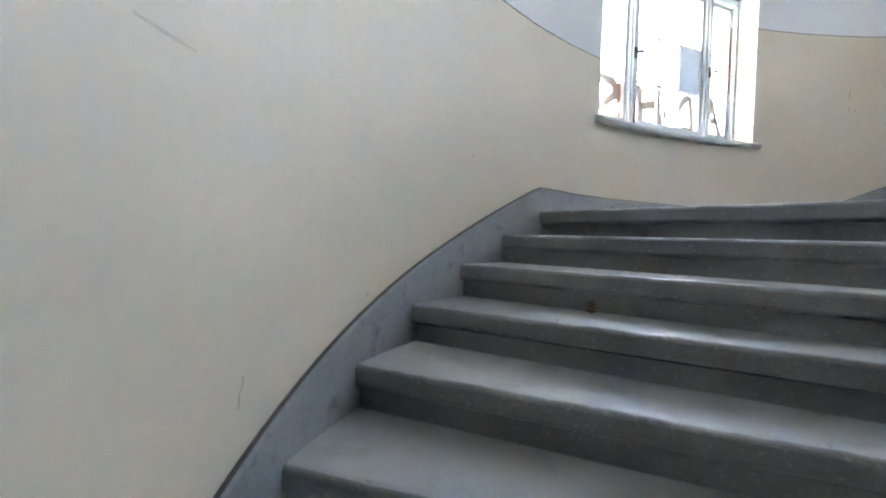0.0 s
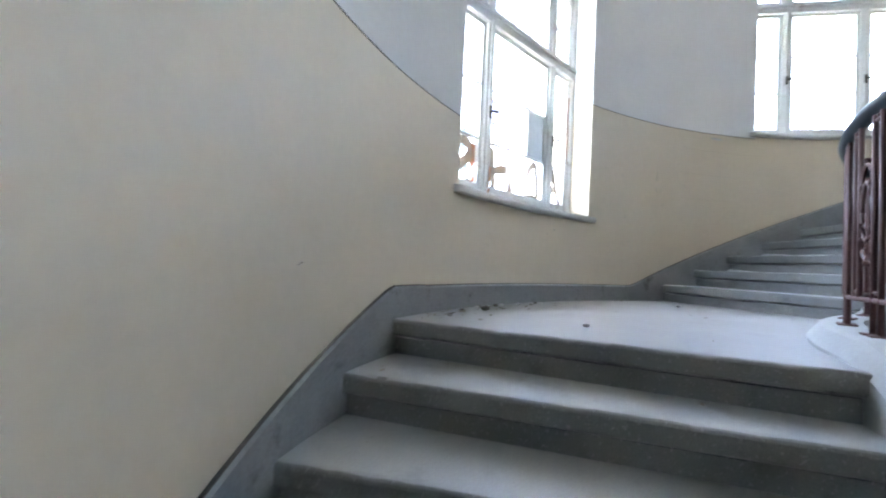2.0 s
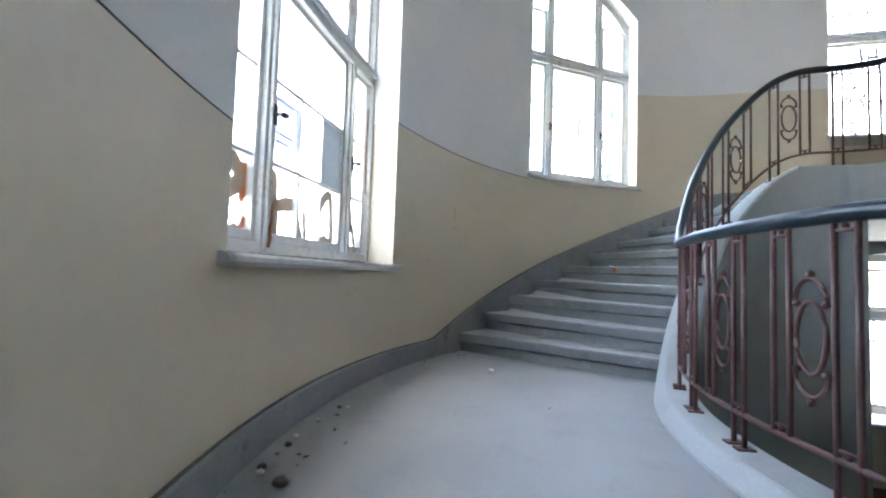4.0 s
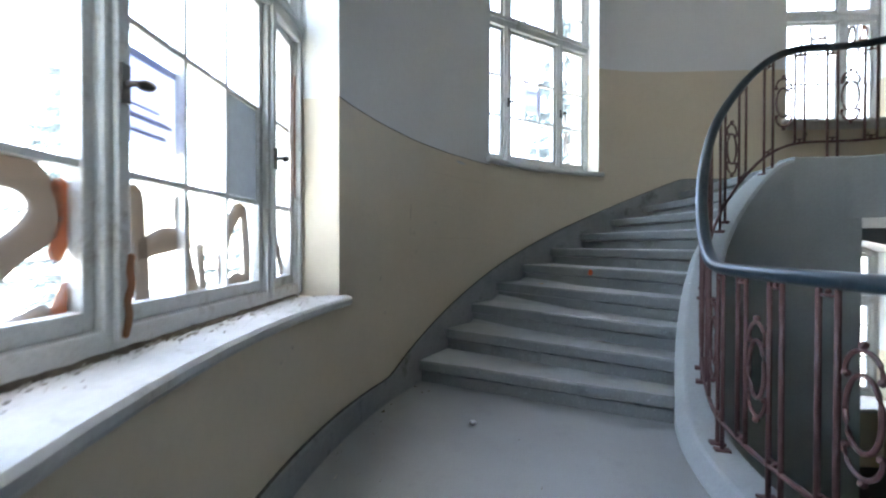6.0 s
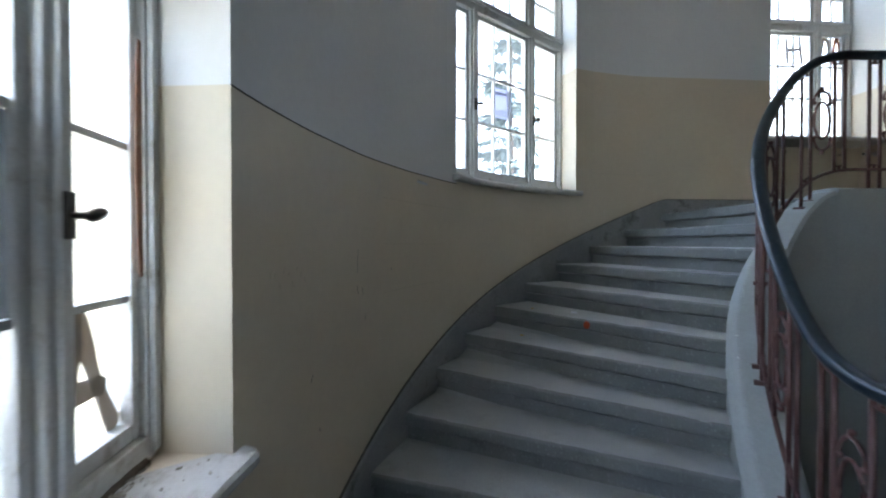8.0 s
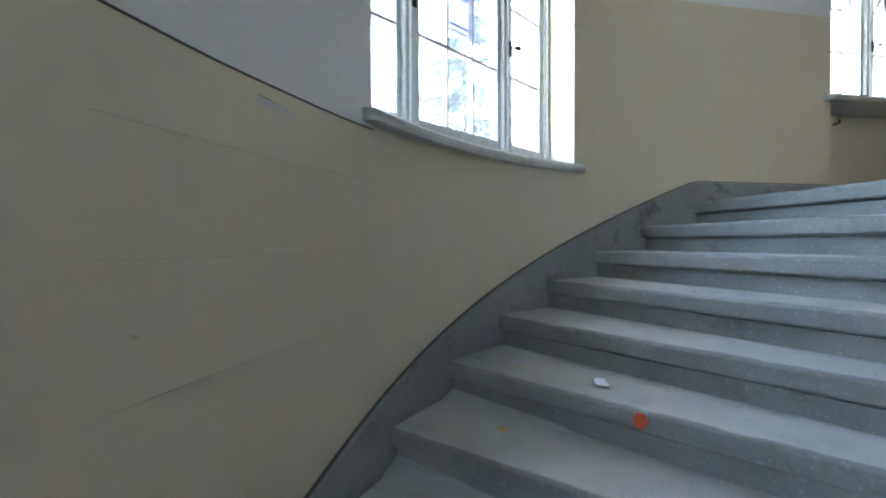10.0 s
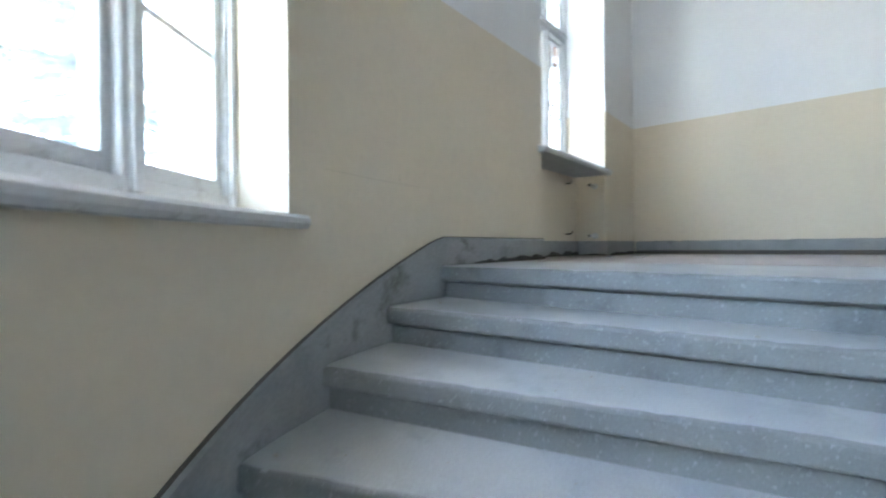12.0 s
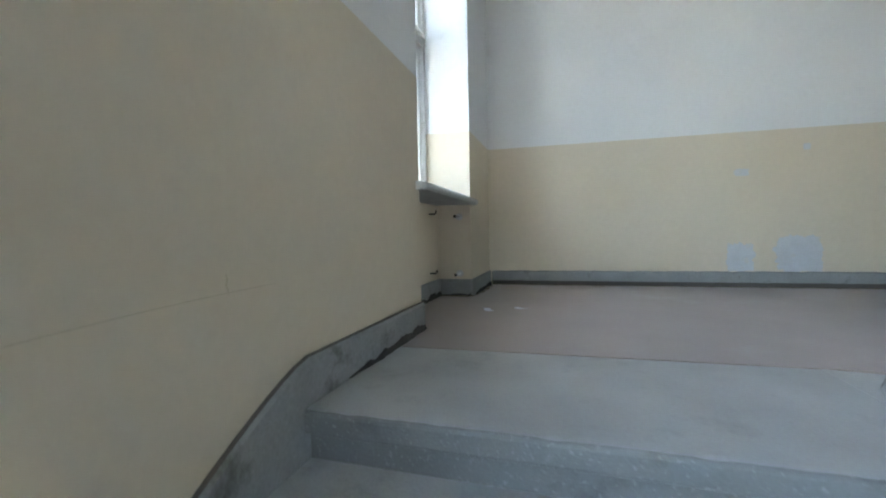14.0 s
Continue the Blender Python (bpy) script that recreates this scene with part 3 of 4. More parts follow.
def build_window(name, s0, s1, sill, transom, spring, crown, mullions, columns, rows, tops, label, depth=DEPTH, sill_over=0.06):
    """A casement window with transom lights; mullions: their middles from downhill to uphill; columns of panes of each light; rows: heights of the glazing bars."""
    m, w = window_frame_matrix(s0, s1, depth)
    (xl, xr), spans = window_spans(s0, s1, depth, mullions)
    base = m @ Vector((0, 0, sill))
    win = tagged(thing(name, base), label, "window", kind="structure")
    inv = Matrix.Translation(-base)

    def add(nm, bm, mat, parent=None, lab=""):
        ob = part(nm, bm, mat, parent or win, lab)
        if parent is None:
            ob.matrix_parent_inverse = inv
        return ob

    def arch(x):
        k = min(1.0, abs(2 * x / w))
        return spring + (crown - spring) * (1 - k * k)

    F = 0.055           # frame bar
    bm = bmesh.new()
    for x0, x1 in ((xl - 0.01, xl + F), (xr - F, xr + 0.01)):
        box(bm, x0, x1, -0.05, 0.06, sill, spring + 0.02, m, 0.006)
        box(bm, x0 + 0.012, x1 - 0.012, -0.066, -0.048, sill + 0.02, spring, m, 0.004)
    box(bm, xl, xr, -0.05, 0.06, sill - 0.01, sill + 0.07, m, 0.006)
    arch_bar(bm, w + 0.06, spring, crown, 0.09, -0.05, 0.06, m)
    add("window_frame", bm, M_FRAME)
    bm = bmesh.new()
    box(bm, xl + 0.02, xr - 0.02, -0.065, 0.05, transom - 0.05, transom + 0.05, m, 0.012)
    box(bm, xl + 0.02, xr - 0.02, -0.085, -0.06, transom + 0.015, transom + 0.05, m, 0.006)
    add("transom", bm, M_FRAME)
    for c in mullions:
        bm = bmesh.new()
        box(bm, c - 0.0425, c + 0.0425, -0.055, 0.05, sill + 0.02, transom, m, 0.01)
        box(bm, c - 0.018, c + 0.018, -0.07, -0.05, sill + 0.03, transom - 0.02, m, 0.006)
        add("mullion", bm, M_FRAME)
        bm = bmesh.new()
        box(bm, c - 0.033, c + 0.033, -0.045, 0.05, transom, arch(c) - 0.02, m, 0.008)
        add("mullion", bm, M_FRAME)
    for (x0, x1), cols in zip(spans, columns):
        casement(add, m, x0, x1 - x0, sill + 0.07, transom - 0.05, cols, rows)
        ztop = min(arch(x0), arch(x1)) - 0.05
        casement(add, m, x0, x1 - x0, transom + 0.05, ztop, cols, [transom + 0.05 + (ztop - transom - 0.05) * k for k in tops], True)
    # sill board with a rounded edge
    bm = bmesh.new()
    n = 10
    rings = []
    ends = (0, 0.012, 0.03)
    total = s1 - s0 + 2 * sill_over
    for a in list(ends) + [total * i / n for i in range(1, n)] + [total - e for e in reversed(ends)]:
        s = s0 - sill_over + a
        near = min(a, total - a)
        pull = 0.03 if near < 0.006 else 0.010 if near < 0.02 else 0.0
        ring = []
        for d, dz in ((0.055, -0.045), (0.065, -0.03), (0.065, -0.012), (0.055, 0.0)):
            px, py, _ = wall_point(s, d - pull)
            ring.append((px, py, sill + dz))
        if s0 <= s <= s1:
            back = m @ Vector(((s - s0) / (s1 - s0) * w - w / 2, 0.0, 0))
        else:
            px, py, _ = wall_point(s, -0.02)
            back = Vector((px, py, 0))
        ring += [(back.x, back.y, sill + 0.006), (back.x, back.y, sill - 0.045)]
        rings.append(ring)
    sweep(bm, rings)
    add("window_sill", bm, M_SILL, None, "dusty pale sill with debris")
    return win, m, w, add


def casement(add, m, x, lw, z0, z1, cols, rows, fixed=False):
    """A glazed leaf: four rails, thin glazing bars and separate panes."""
    t = 0.035
    bm = bmesh.new()
    box(bm, x + 0.002, x + t, -0.03, 0.02, z0 + 0.002, z1 - 0.002, m, 0.005)
    box(bm, x + lw - t, x + lw - 0.002, -0.03, 0.02, z0 + 0.002, z1 - 0.002, m, 0.005)
    box(bm, x + t, x + lw - t, -0.03, 0.02, z0 + 0.002, z0 + t + 0.015, m, 0.005)
    box(bm, x + t, x + lw - t, -0.03, 0.02, z1 - t, z1 - 0.002, m, 0.005)
    leaf = add("casement", bm, M_FRAME)
    xs = [x + t + (lw - 2 * t) * i / cols for i in range(cols + 1)]
    zs = [z0 + t + 0.015] + list(rows) + [z1 - t]
    bm = bmesh.new()
    for xx in xs[1:-1]:
        box(bm, xx - 0.008, xx + 0.008, -0.02, 0.012, zs[0], zs[-1], m)
    for zz in zs[1:-1]:
        box(bm, xs[0], xs[-1], -0.021, 0.011, zz - 0.009, zz + 0.009, m)
    if len(bm.verts):
        add("glazing_bars", bm, M_FRAME, leaf)
    else:
        bm.free()
    for i in range(cols):
        for j in range(len(zs) - 1):
            bm = bmesh.new()
            box(bm, xs[i], xs[i + 1], -0.002, 0.002, zs[j], zs[j + 1], m)
            add("pane", bm, M_GLASS, leaf).visible_shadow = False
    return leaf


MULL1, MULL2, MULL3 = (-0.36, 0.585), (-0.40, 0.40), (0.26,)
ROWS1 = (1.24, 1.655)
win1, m1, w1, add1 = build_window("window_1", *W1, SILL1, 2.19, 2.95, 3.25, MULL1, (1, 3, 1), ROWS1, (0.5,), "tall three-light casement window with peeling white paint and painted letters")
win2, m2, w2, add2 = build_window("window_2", *W2, SILL2, 3.45, 4.15, 4.62, MULL2, (1, 3, 1), (2.46, 2.89), (0.5,), "tall three-light casement window with white glazing bars")
win3, m3, w3, add3 = build_window("window_3", *W3, SILL3, 3.95, 4.62, 4.90, MULL3, (4, 2), (3.12, 3.50), (0.5,), "arched window with painted letters over a radiator niche", DEPTH_HALL)
win4, m4, w4, add4 = build_window("window_4", *W3, SILL3 - 3.4, 0.38, 0.98, 1.13, MULL3, (4, 2), (-0.35, 0.05), (), "arched casement window in the hall below", DEPTH_HALL)


# ---- balustrade ----
def rail_path(flight=True):
    """Points along the balustrade: place, height of the curb under it, outward normal to the well."""
    pts = []
    for s in frange(S_BOT, S_TOP_IN + 0.02, 0.05):
        x, y, n = wall_point(s, D_RAIL)
        pts.append((Vector((x, y, 0)), curb_top(s)))
    for x, y in well_edge(D_RAIL)[1:]:
        pts.append((Vector((x, y, 0)), FLOOR_UP + 0.035))
    return pts


RAIL = rail_path()
RL = [0.0]
for a, b in zip(RAIL, RAIL[1:]):
    RL.append(RL[-1] + (b[0] - a[0]).length)


def rail_at(q):
    """Place and curb height at running length q along the balustrade."""
    q = min(max(q, 0.0), RL[-1])
    lo, hi = 0, len(RL) - 1
    while hi - lo > 1:
        mid = (lo + hi) // 2
        if RL[mid] <= q:
            lo = mid
        else:
            hi = mid
    k = (q - RL[lo]) / max(RL[hi] - RL[lo], 1e-6)
    p = RAIL[lo][0].lerp(RAIL[hi][0], k)
    return p, RAIL[lo][1] + (RAIL[hi][1] - RAIL[lo][1]) * k


RAIL_H = 0.86        # handrail over the curb
LOW_H = 0.13         # lower bar over the curb


def rail_z(q):
    z = [rail_at(q + 0.05 * i)[1] for i in (-3, -2, -1, 0, 1, 2, 3)]
    return sum(z) / 7


bal = tagged(thing("balustrade", (*rail_at(0)[0].xy, FLOOR_LOW)), "oxide red wrought iron balustrade with dark blue handrail", "railing")
bal_inv = Matrix.Translation((-rail_at(0)[0].x, -rail_at(0)[0].y, -FLOOR_LOW))


def bal_part(name, bm, mat, label="", smooth=True):
    ob = part(name, bm, mat, bal, label, smooth)
    ob.matrix_parent_inverse = bal_inv
    return ob


bm = bmesh.new()
tube(bm, [rail_at(q)[0] + Vector((0, 0, rail_z(q) + RAIL_H)) for q in frange(0, RL[-1], 0.05)], 0.034, 12, 0.85)
bal_part("handrail", bm, M_RAIL, "dark blue-black rounded handrail with chipped paint")
bm = bmesh.new()
tube(bm, [rail_at(q)[0] + Vector((0, 0, rail_z(q) + LOW_H)) for q in frange(0, RL[-1], 0.05)], 0.011, 6)
bal_part("lower_bar", bm, M_IRON)


def bar(bm, a, b, r=0.0075):
    tube(bm, [a, b], r, 6)


def loop(bm, c, u, rx, rz, a0, a1, r=0.006, n=12):
    """An arc of flat iron in the plane of the railing."""
    tube(bm, [c + u * rx * math.cos(a0 + (a1 - a0) * i / n) + Vector((0, 0, rz * math.sin(a0 + (a1 - a0) * i / n))) for i in range(n + 1)], r, 5)


def ball(bm, c, r):
    bmesh.ops.create_icosphere(bm, subdivisions=1, radius=r, matrix=Matrix.Translation(c))


def baluster_pair(q, feet):
    """Two upright bars tied at head and foot; every other pair stands on foot plates."""
    ends = []
    bars = []
    for dq in (-0.036, 0.036):
        p, _ = rail_at(q + dq)
        z = rail_z(q + dq)
        bot = z - 0.003 if feet else z + LOW_H + 0.005
        bm = bmesh.new()
        bar(bm, p + Vector((0, 0, bot)), p + Vector((0, 0, z + RAIL_H - 0.02)), 0.0105)
        ball(bm, p + Vector((0, 0, z + 0.47)), 0.0115)
        if feet:
            ball(bm, p + Vector((0, 0, z + LOW_H)), 0.015)
        bars.append(bal_part("baluster", bm, M_IRON))
        ends.append((p, z))
    (p0, z0), (p1, z1) = ends
    mid = (p0 + p1) / 2
    zm = (z0 + z1) / 2
    for dz, s in ((RAIL_H - 0.05, 1), (LOW_H + 0.03, -1)):
        bm = bmesh.new()
        bar(bm, p0 + Vector((0, 0, z0 + dz)), p1 + Vector((0, 0, z1 + dz)), 0.0065)
        ball(bm, mid + Vector((0, 0, zm + dz + 0.013 * s)), 0.011)
        bal_part("scroll_tie", bm, M_IRON)
    if feet:
        u = (p1 - p0).normalized()
        v = Vector((-u.y, u.x, 0))
        for (p, z), b in zip(ends, bars):
            bm = bmesh.new()
            fm = Matrix(((u.x, v.x, 0, p.x), (u.y, v.y, 0, p.y), (0, 0, 1, z), (0, 0, 0, 1)))
            box(bm, -0.022, 0.022, -0.034, 0.034, -0.014, 0.008, fm, 0.003)
            part("foot_plate", bm, M_IRON, b)


def ornament(q):
    """An oval between two pairs, with a half loop and bud above and below."""
    p, _ = rail_at(q)
    a, _ = rail_at(q - 0.05)
    b, _ = rail_at(q + 0.05)
    u = (b - a).normalized()
    z = rail_z(q) + 0.475
    c = p + Vector((0, 0, z))
    bm = bmesh.new()
    loop(bm, c, u, 0.056, 0.115, 0, 2 * math.pi, r=0.0085, n=20)
    oval = bal_part("oval_ornament", bm, M_IRON)
    for sgn in (1, -1):
        e = c + Vector((0, 0, sgn * 0.108))
        bm = bmesh.new()
        loop(bm, e, u, 0.06, 0.08, 0.0, sgn * math.pi, r=0.008, n=10)
        for k in (-1, 1):
            ball(bm, e + u * 0.054 * k, 0.014)
        ball(bm, e + Vector((0, 0, sgn * 0.095)), 0.015)
        part("half_loop", bm, M_IRON, oval)


PITCH = 0.48
q = 0.12
count = 0
while q < RL[-1] - 0.1:
    baluster_pair(q, count % 2 == 0)
    if count % 2 == 0 and q + PITCH / 2 < RL[-1] - 0.1:
        ornament(q + PITCH / 4)
    q += PITCH / 2
    count += 1


# ---- window fittings ----
def window_handle(m, x, z, parent_add, flip=1):
    """A lever handle on its plate, on the mullion."""
    bm = bmesh.new()
    box(bm, x - 0.016, x + 0.016, -0.078, -0.069, z - 0.05, z + 0.05, m, 0.004)
    plate = parent_add("handle_plate", bm, M_IRONDARK, None, "dark metal window handle plate")
    bm = bmesh.new()
    tube(bm, [m @ Vector(p) for p in ((x, -0.07, z), (x, -0.09, z), (x, -0.108, z))], 0.008, 8)
    part("handle_stem", bm, M_IRONDARK, plate)
    bm = bmesh.new()
    bmesh.ops.create_icosphere(bm, subdivisions=2, radius=1.0)
    turn = m @ pose(x + 0.028 * flip, -0.108, z + 0.004, 0, -14 * flip, 0) @ Matrix.Diagonal((0.038, 0.011, 0.015, 1))
    bmesh.ops.transform(bm, matrix=turn, verts=bm.verts)
    part("handle_knob", bm, M_IRONDARK, plate, smooth=True)


sp1, sp2, sp3 = (window_spans(*a)[1] for a in ((*W1, DEPTH, MULL1), (*W2, DEPTH, MULL2), (*W3, DEPTH_HALL, MULL3)))
window_handle(m1, sp1[0][1] + 0.042, 1.45, add1)
window_handle(m1, sp1[1][1] + 0.042, 1.45, add1)
window_handle(m2, sp2[0][1] + 0.042, SILL2 + 0.68, add2)
window_handle(m2, sp2[1][1] + 0.042, SILL2 + 0.68, add2)
window_handle(m3, sp3[0][1] + 0.042, SILL3 + 0.62, add3)

M_BRUSH = backlit_material("brown_brushed_lettering", (0.36, 0.30, 0.245), (0.25, 0.21, 0.175), 0.5)
M_ORANGE = backlit_material("orange_brown_paint", (0.40, 0.19, 0.10), (0.36, 0.16, 0.08), 0.45)
M_PANEL = backlit_material("grey_blue_panel", (0.50, 0.52, 0.53), (0.25, 0.265, 0.275), 0.5)
M_PAPER = material("bleached_notice_paper", (0.62, 0.66, 0.74), 0.8, dark=0.92, scale=6, bump=0.02)
M_NOTICE = backlit_material("sun_bleached_sheet", (0.55, 0.58, 0.68), (0.46, 0.48, 0.58), 0.8)
M_INK = backlit_material("faded_blue_ink", (0.44, 0.47, 0.55), (0.38, 0.40, 0.48))


def stroke(m, pts, width, y=0.006):
    """A brushed stroke on the outside of the glass: a flat ribbon along points, round at its ends."""
    bm = bmesh.new()
    fine = []
    for i in range(len(pts) - 1):
        p0 = Vector(pts[max(i - 1, 0)])
        p1, p2 = Vector(pts[i]), Vector(pts[i + 1])
        p3 = Vector(pts[min(i + 2, len(pts) - 1)])
        for k in range(6):
            t = k / 6
            fine.append(0.5 * ((2 * p1) + (p2 - p0) * t + (2 * p0 - 5 * p1 + 4 * p2 - p3) * t * t + (3 * p1 - p0 - 3 * p2 + p3) * t ** 3))
    fine.append(Vector(pts[-1]))
    rings = []
    n = len(fine)
    for i, p in enumerate(fine):
        d = (fine[min(i + 1, n - 1)] - fine[max(i - 1, 0)]).normalized()
        nrm = Vector((-d.y, d.x))
        wv = width / 2 * (0.85 + 0.3 * noise.noise(Vector((p.x * 9, p.y * 9, 3)))) * (0.5 if i in (0, n - 1) else 1.0)
        a, b = p + nrm * wv, p - nrm * wv
        rings.append([m @ Vector((a.x, y, a.y)), m @ Vector((b.x, y, b.y)), m @ Vector((b.x, y + 0.002, b.y)), m @ Vector((a.x, y + 0.002, a.y))])
    sweep(bm, rings)
    return bm


def lettering(m, add, x0, x1, z0, z1, shapes, width, mat=None):
    """Hand-painted strokes; each shape is a list of points in shares of the box."""
    for pts in shapes:
        q = [(x0 + (x1 - x0) * u, z0 + (z1 - z0) * v) for u, v in pts]
        add("painted_stroke", stroke(m, q, width), mat or M_BRUSH, None, "brown brushed letter stroke on the glass")


zb, zt = 0.85, 1.22
cx0, cx1 = sp1[1]
cw = cx1 - cx0
LETTERS = (
    (-0.25, 0.06, 0.09, None, [[(0.05, 1), (0.15, 0.5), (0.2, 0.0)], [(0.8, 1), (0.85, 0.5), (1.0, 0.04)], [(0.15, 0.5), (0.5, 0.58), (0.85, 0.6)]]),
    (0.09, 0.13, 0.05, None, [[(0.3, 0.55), (0.5, 0.35), (0.9, 0.1)]]),
    (0.25, 0.47, 0.072, None, [[(0.98, 0.1), (0.95, 0.5), (0.8, 1.0)], [(0.8, 0.98), (0.45, 0.86), (0.12, 0.55), (0.0, 0.25), (0.15, 0.1), (0.5, 0.14), (0.98, 0.1)]]),
    (0.69, 0.875, 0.068, None, [[(0.0, 0.4), (0.1, 0.7), (0.2, 1.0), (0.55, 0.55), (0.98, 0.12)], [(0.05, 0.5), (0.8, 0.48)]]),
    (-0.76, -0.47, 0.09, None, [[(0.0, 0.85), (0.3, 0.99), (0.8, 0.92), (0.92, 0.7), (0.6, 0.48), (0.2, 0.28), (0.1, 0.1), (0.5, 0.02), (0.98, 0.12)]]),
    (-0.49, -0.42, 0.05, "orange", [[(0.4, 0.95), (0.7, 0.7), (0.2, 0.45)], [(0.9, 0.3), (0.3, 0.1), (0.1, -0.02)]]),
)
M_OF = {None: M_BRUSH, "orange": M_ORANGE}
for x0, x1, wide, tint, shapes in LETTERS:
    lettering(m1, add1, x0, x1, zb, zt, shapes, wide, M_OF[tint])
# a torn orange-brown streak over the mullion's foot
bm = stroke(m1, [(-0.338, 1.03), (-0.345, 0.985), (-0.340, 0.95), (-0.352, 0.91), (-0.348, 0.87), (-0.362, 0.82)], 0.030, -0.0735)
add1("orange_streak", bm, M_ORANGE, None, "orange-brown streak on the mullion")

# letters high on the hall window
for x0, x1, tint, shapes in ((-0.12, 0.14, None, [[(0.1, 1), (0.2, 0)], [(0.75, 1), (0.9, 0)], [(0.15, 0.5), (0.85, 0.55)]]),
                             (0.33, 0.47, None, [[(0.1, 0.1), (0.5, 1), (0.9, 0.6), (0.6, 0.1)]]),
                             (0.49, 0.64, "orange", [[(0.05, 0.0), (0.45, 1), (0.98, 0.0)], [(0.25, 0.45), (0.75, 0.45)]])):
    lettering(m3, add3, x0, x1, 3.53, 3.87, shapes, 0.045, M_OF[tint])

# grey panel in place of a pane, notice behind the glass, red-brown streak on the jamb
z0r, z1r = ROWS1
t3 = 0.035 + (cw - 0.07) * 2 / 3
bm = bmesh.new()
box(bm, cx0 + t3 + 0.012, cx1 - 0.036, -0.016, -0.006, z0r + 0.012, z1r - 0.012, m1, 0.003)
add1("cover_panel", bm, M_PANEL, None, "grey board in place of a missing pane")
bm = bmesh.new()
box(bm, cx0 + 0.06, cx0 + 0.30, 0.012, 0.014, z0r + 0.10, z1r - 0.05, m1)
notice = add1("notice", bm, M_NOTICE, None, "bleached notice sheet behind the glass")
for k, (a, b) in enumerate(((0.17, 0.185), (0.13, 0.142), (0.205, 0.212))):
    bm = bmesh.new()
    box(bm, cx0 + 0.08, cx0 + 0.27 - 0.03 * k, 0.0095, 0.0115, z0r + a, z0r + b, m1)
    part("text_bar", bm, M_INK, notice)
bm = bmesh.new()
box(bm, cx0 + 0.055, cx0 + 0.305, 0.0095, 0.0115, z1r - 0.075, z1r - 0.05, m1)
part("text_bar", bm, M_INK, notice)
zz = SILL2 + 0.07 + 0.34 * 1.4
c2 = sp2[1][0] + 0.035 + (sp2[1][1] - sp2[1][0] - 0.07) / 3
bm = bmesh.new()
box(bm, c2 + 0.03, c2 + 0.27, 0.014, 0.016, zz + 0.1, zz + 0.38, m2)
notice = add2("notice", bm, M_NOTICE, None, "bleached notice sheet behind the glass")
for a, b in ((0.32, 0.34), (0.16, 0.172), (0.13, 0.14)):
    bm = bmesh.new()
    box(bm, c2 + 0.05, c2 + 0.25, 0.0105, 0.0135, zz + a, zz + b, m2)
    part("text_bar", bm, M_INK, notice)
bm = bmesh.new()
sweep(bm, [[m1 @ Vector((w1 / 2 - 0.05 - k, -0.0525, z)), m1 @ Vector((w1 / 2 - 0.02, -0.0525, z)), m1 @ Vector((w1 / 2 - 0.02, -0.0505, z)), m1 @ Vector((w1 / 2 - 0.05 - k, -0.0505, z))] for k, z in ((-0.012, 1.95), (0.0, 1.8), (0.002, 1.6), (-0.004, 1.4), (-0.014, 1.3))])
add1("bare_wood_streak", bm, material("bare_red_brown_wood", (0.26, 0.13, 0.085), 0.8, dark=0.6, scale=20, bump=0.15, stain=(0.42, 0.38, 0.33), stain_amount=0.8, stain_scale=14), None, "red-brown bare streak on the frame")


# ---- loose debris ----
def chips(name, places, size, mat, label, category="debris"):
    """Flakes of paint and plaster scattered on a surface: one object of small uneven slabs."""
    bm = bmesh.new()
    for p in places:
        r = size * random.choice((0.3, 0.4, 0.5, 0.7, 1.0, 1.6))
        a = random.uniform(0, 6.28)
        hgt = r * random.uniform(0.12, 0.35)
        k = random.randint(4, 6)
        tilt = random.uniform(-0.25, 0.25)
        lo, hi = [], []
        for j in range(k):
            rr = r * random.uniform(0.6, 1.1) * (2.2 if j % 3 == 0 else 0.8) * 0.7
            x, y = rr * math.cos(a + j * 6.283 / k), rr * 0.7 * math.sin(a + j * 6.283 / k)
            lo.append(bm.verts.new((p[0] + x, p[1] + y, p[2] - 0.001)))
            hi.append(bm.verts.new((p[0] + x * 0.9, p[1] + y * 0.9, p[2] + hgt + abs(x * tilt))))
        bm.faces.new(hi)
        for j in range(k):
            bm.faces.new((lo[j], lo[(j + 1) % k], hi[(j + 1) % k], hi[j]))
    return tagged(part(name, bm, mat), label, category, kind="stuff")


M_FLAKE = material("paint_flakes", (0.46, 0.43, 0.37), 0.85, dark=0.5, scale=30, bump=0.1)
M_DIRT = material("dark_grit", (0.17, 0.14, 0.11), 0.9, dark=0.5, scale=30, bump=0.1)
random.seed(5)
sill_places, sill_dirt = [], []
for i in range(520):
    u = random.uniform(-0.5, 0.5) * (w1 - 0.06)
    y = -abs(random.gauss(0, 0.022 if i < 300 else 0.05 + 0.09 * max(0.0, u + 0.25))) - 0.052
    if y > -0.38:
        p = m1 @ Vector((u, y, SILL1 + 0.007))
        (sill_places if random.random() < 0.35 else sill_dirt).append(p)
chips("sill_flakes", sill_places, 0.006, M_FLAKE, "peeled paint flakes lying on the window sill")
chips("sill_grit", sill_dirt, 0.0045, M_DIRT, "dark grit and rubble along the window sill")
sill_big = []
for i in range(26):
    u = 0.5 * (w1 - 0.1) - abs(random.gauss(0, 0.3)) if i < 16 else random.uniform(-0.45, 0.45) * w1
    sill_big.append(m1 @ Vector((u, -0.06 - abs(random.gauss(0, 0.05)), SILL1 + 0.008)))
chips("sill_paint_curls", sill_big[::2], 0.011, M_FLAKE, "larger curled paint flakes beside the window frame")
# grime packed along the foot of the frame
bm = bmesh.new()
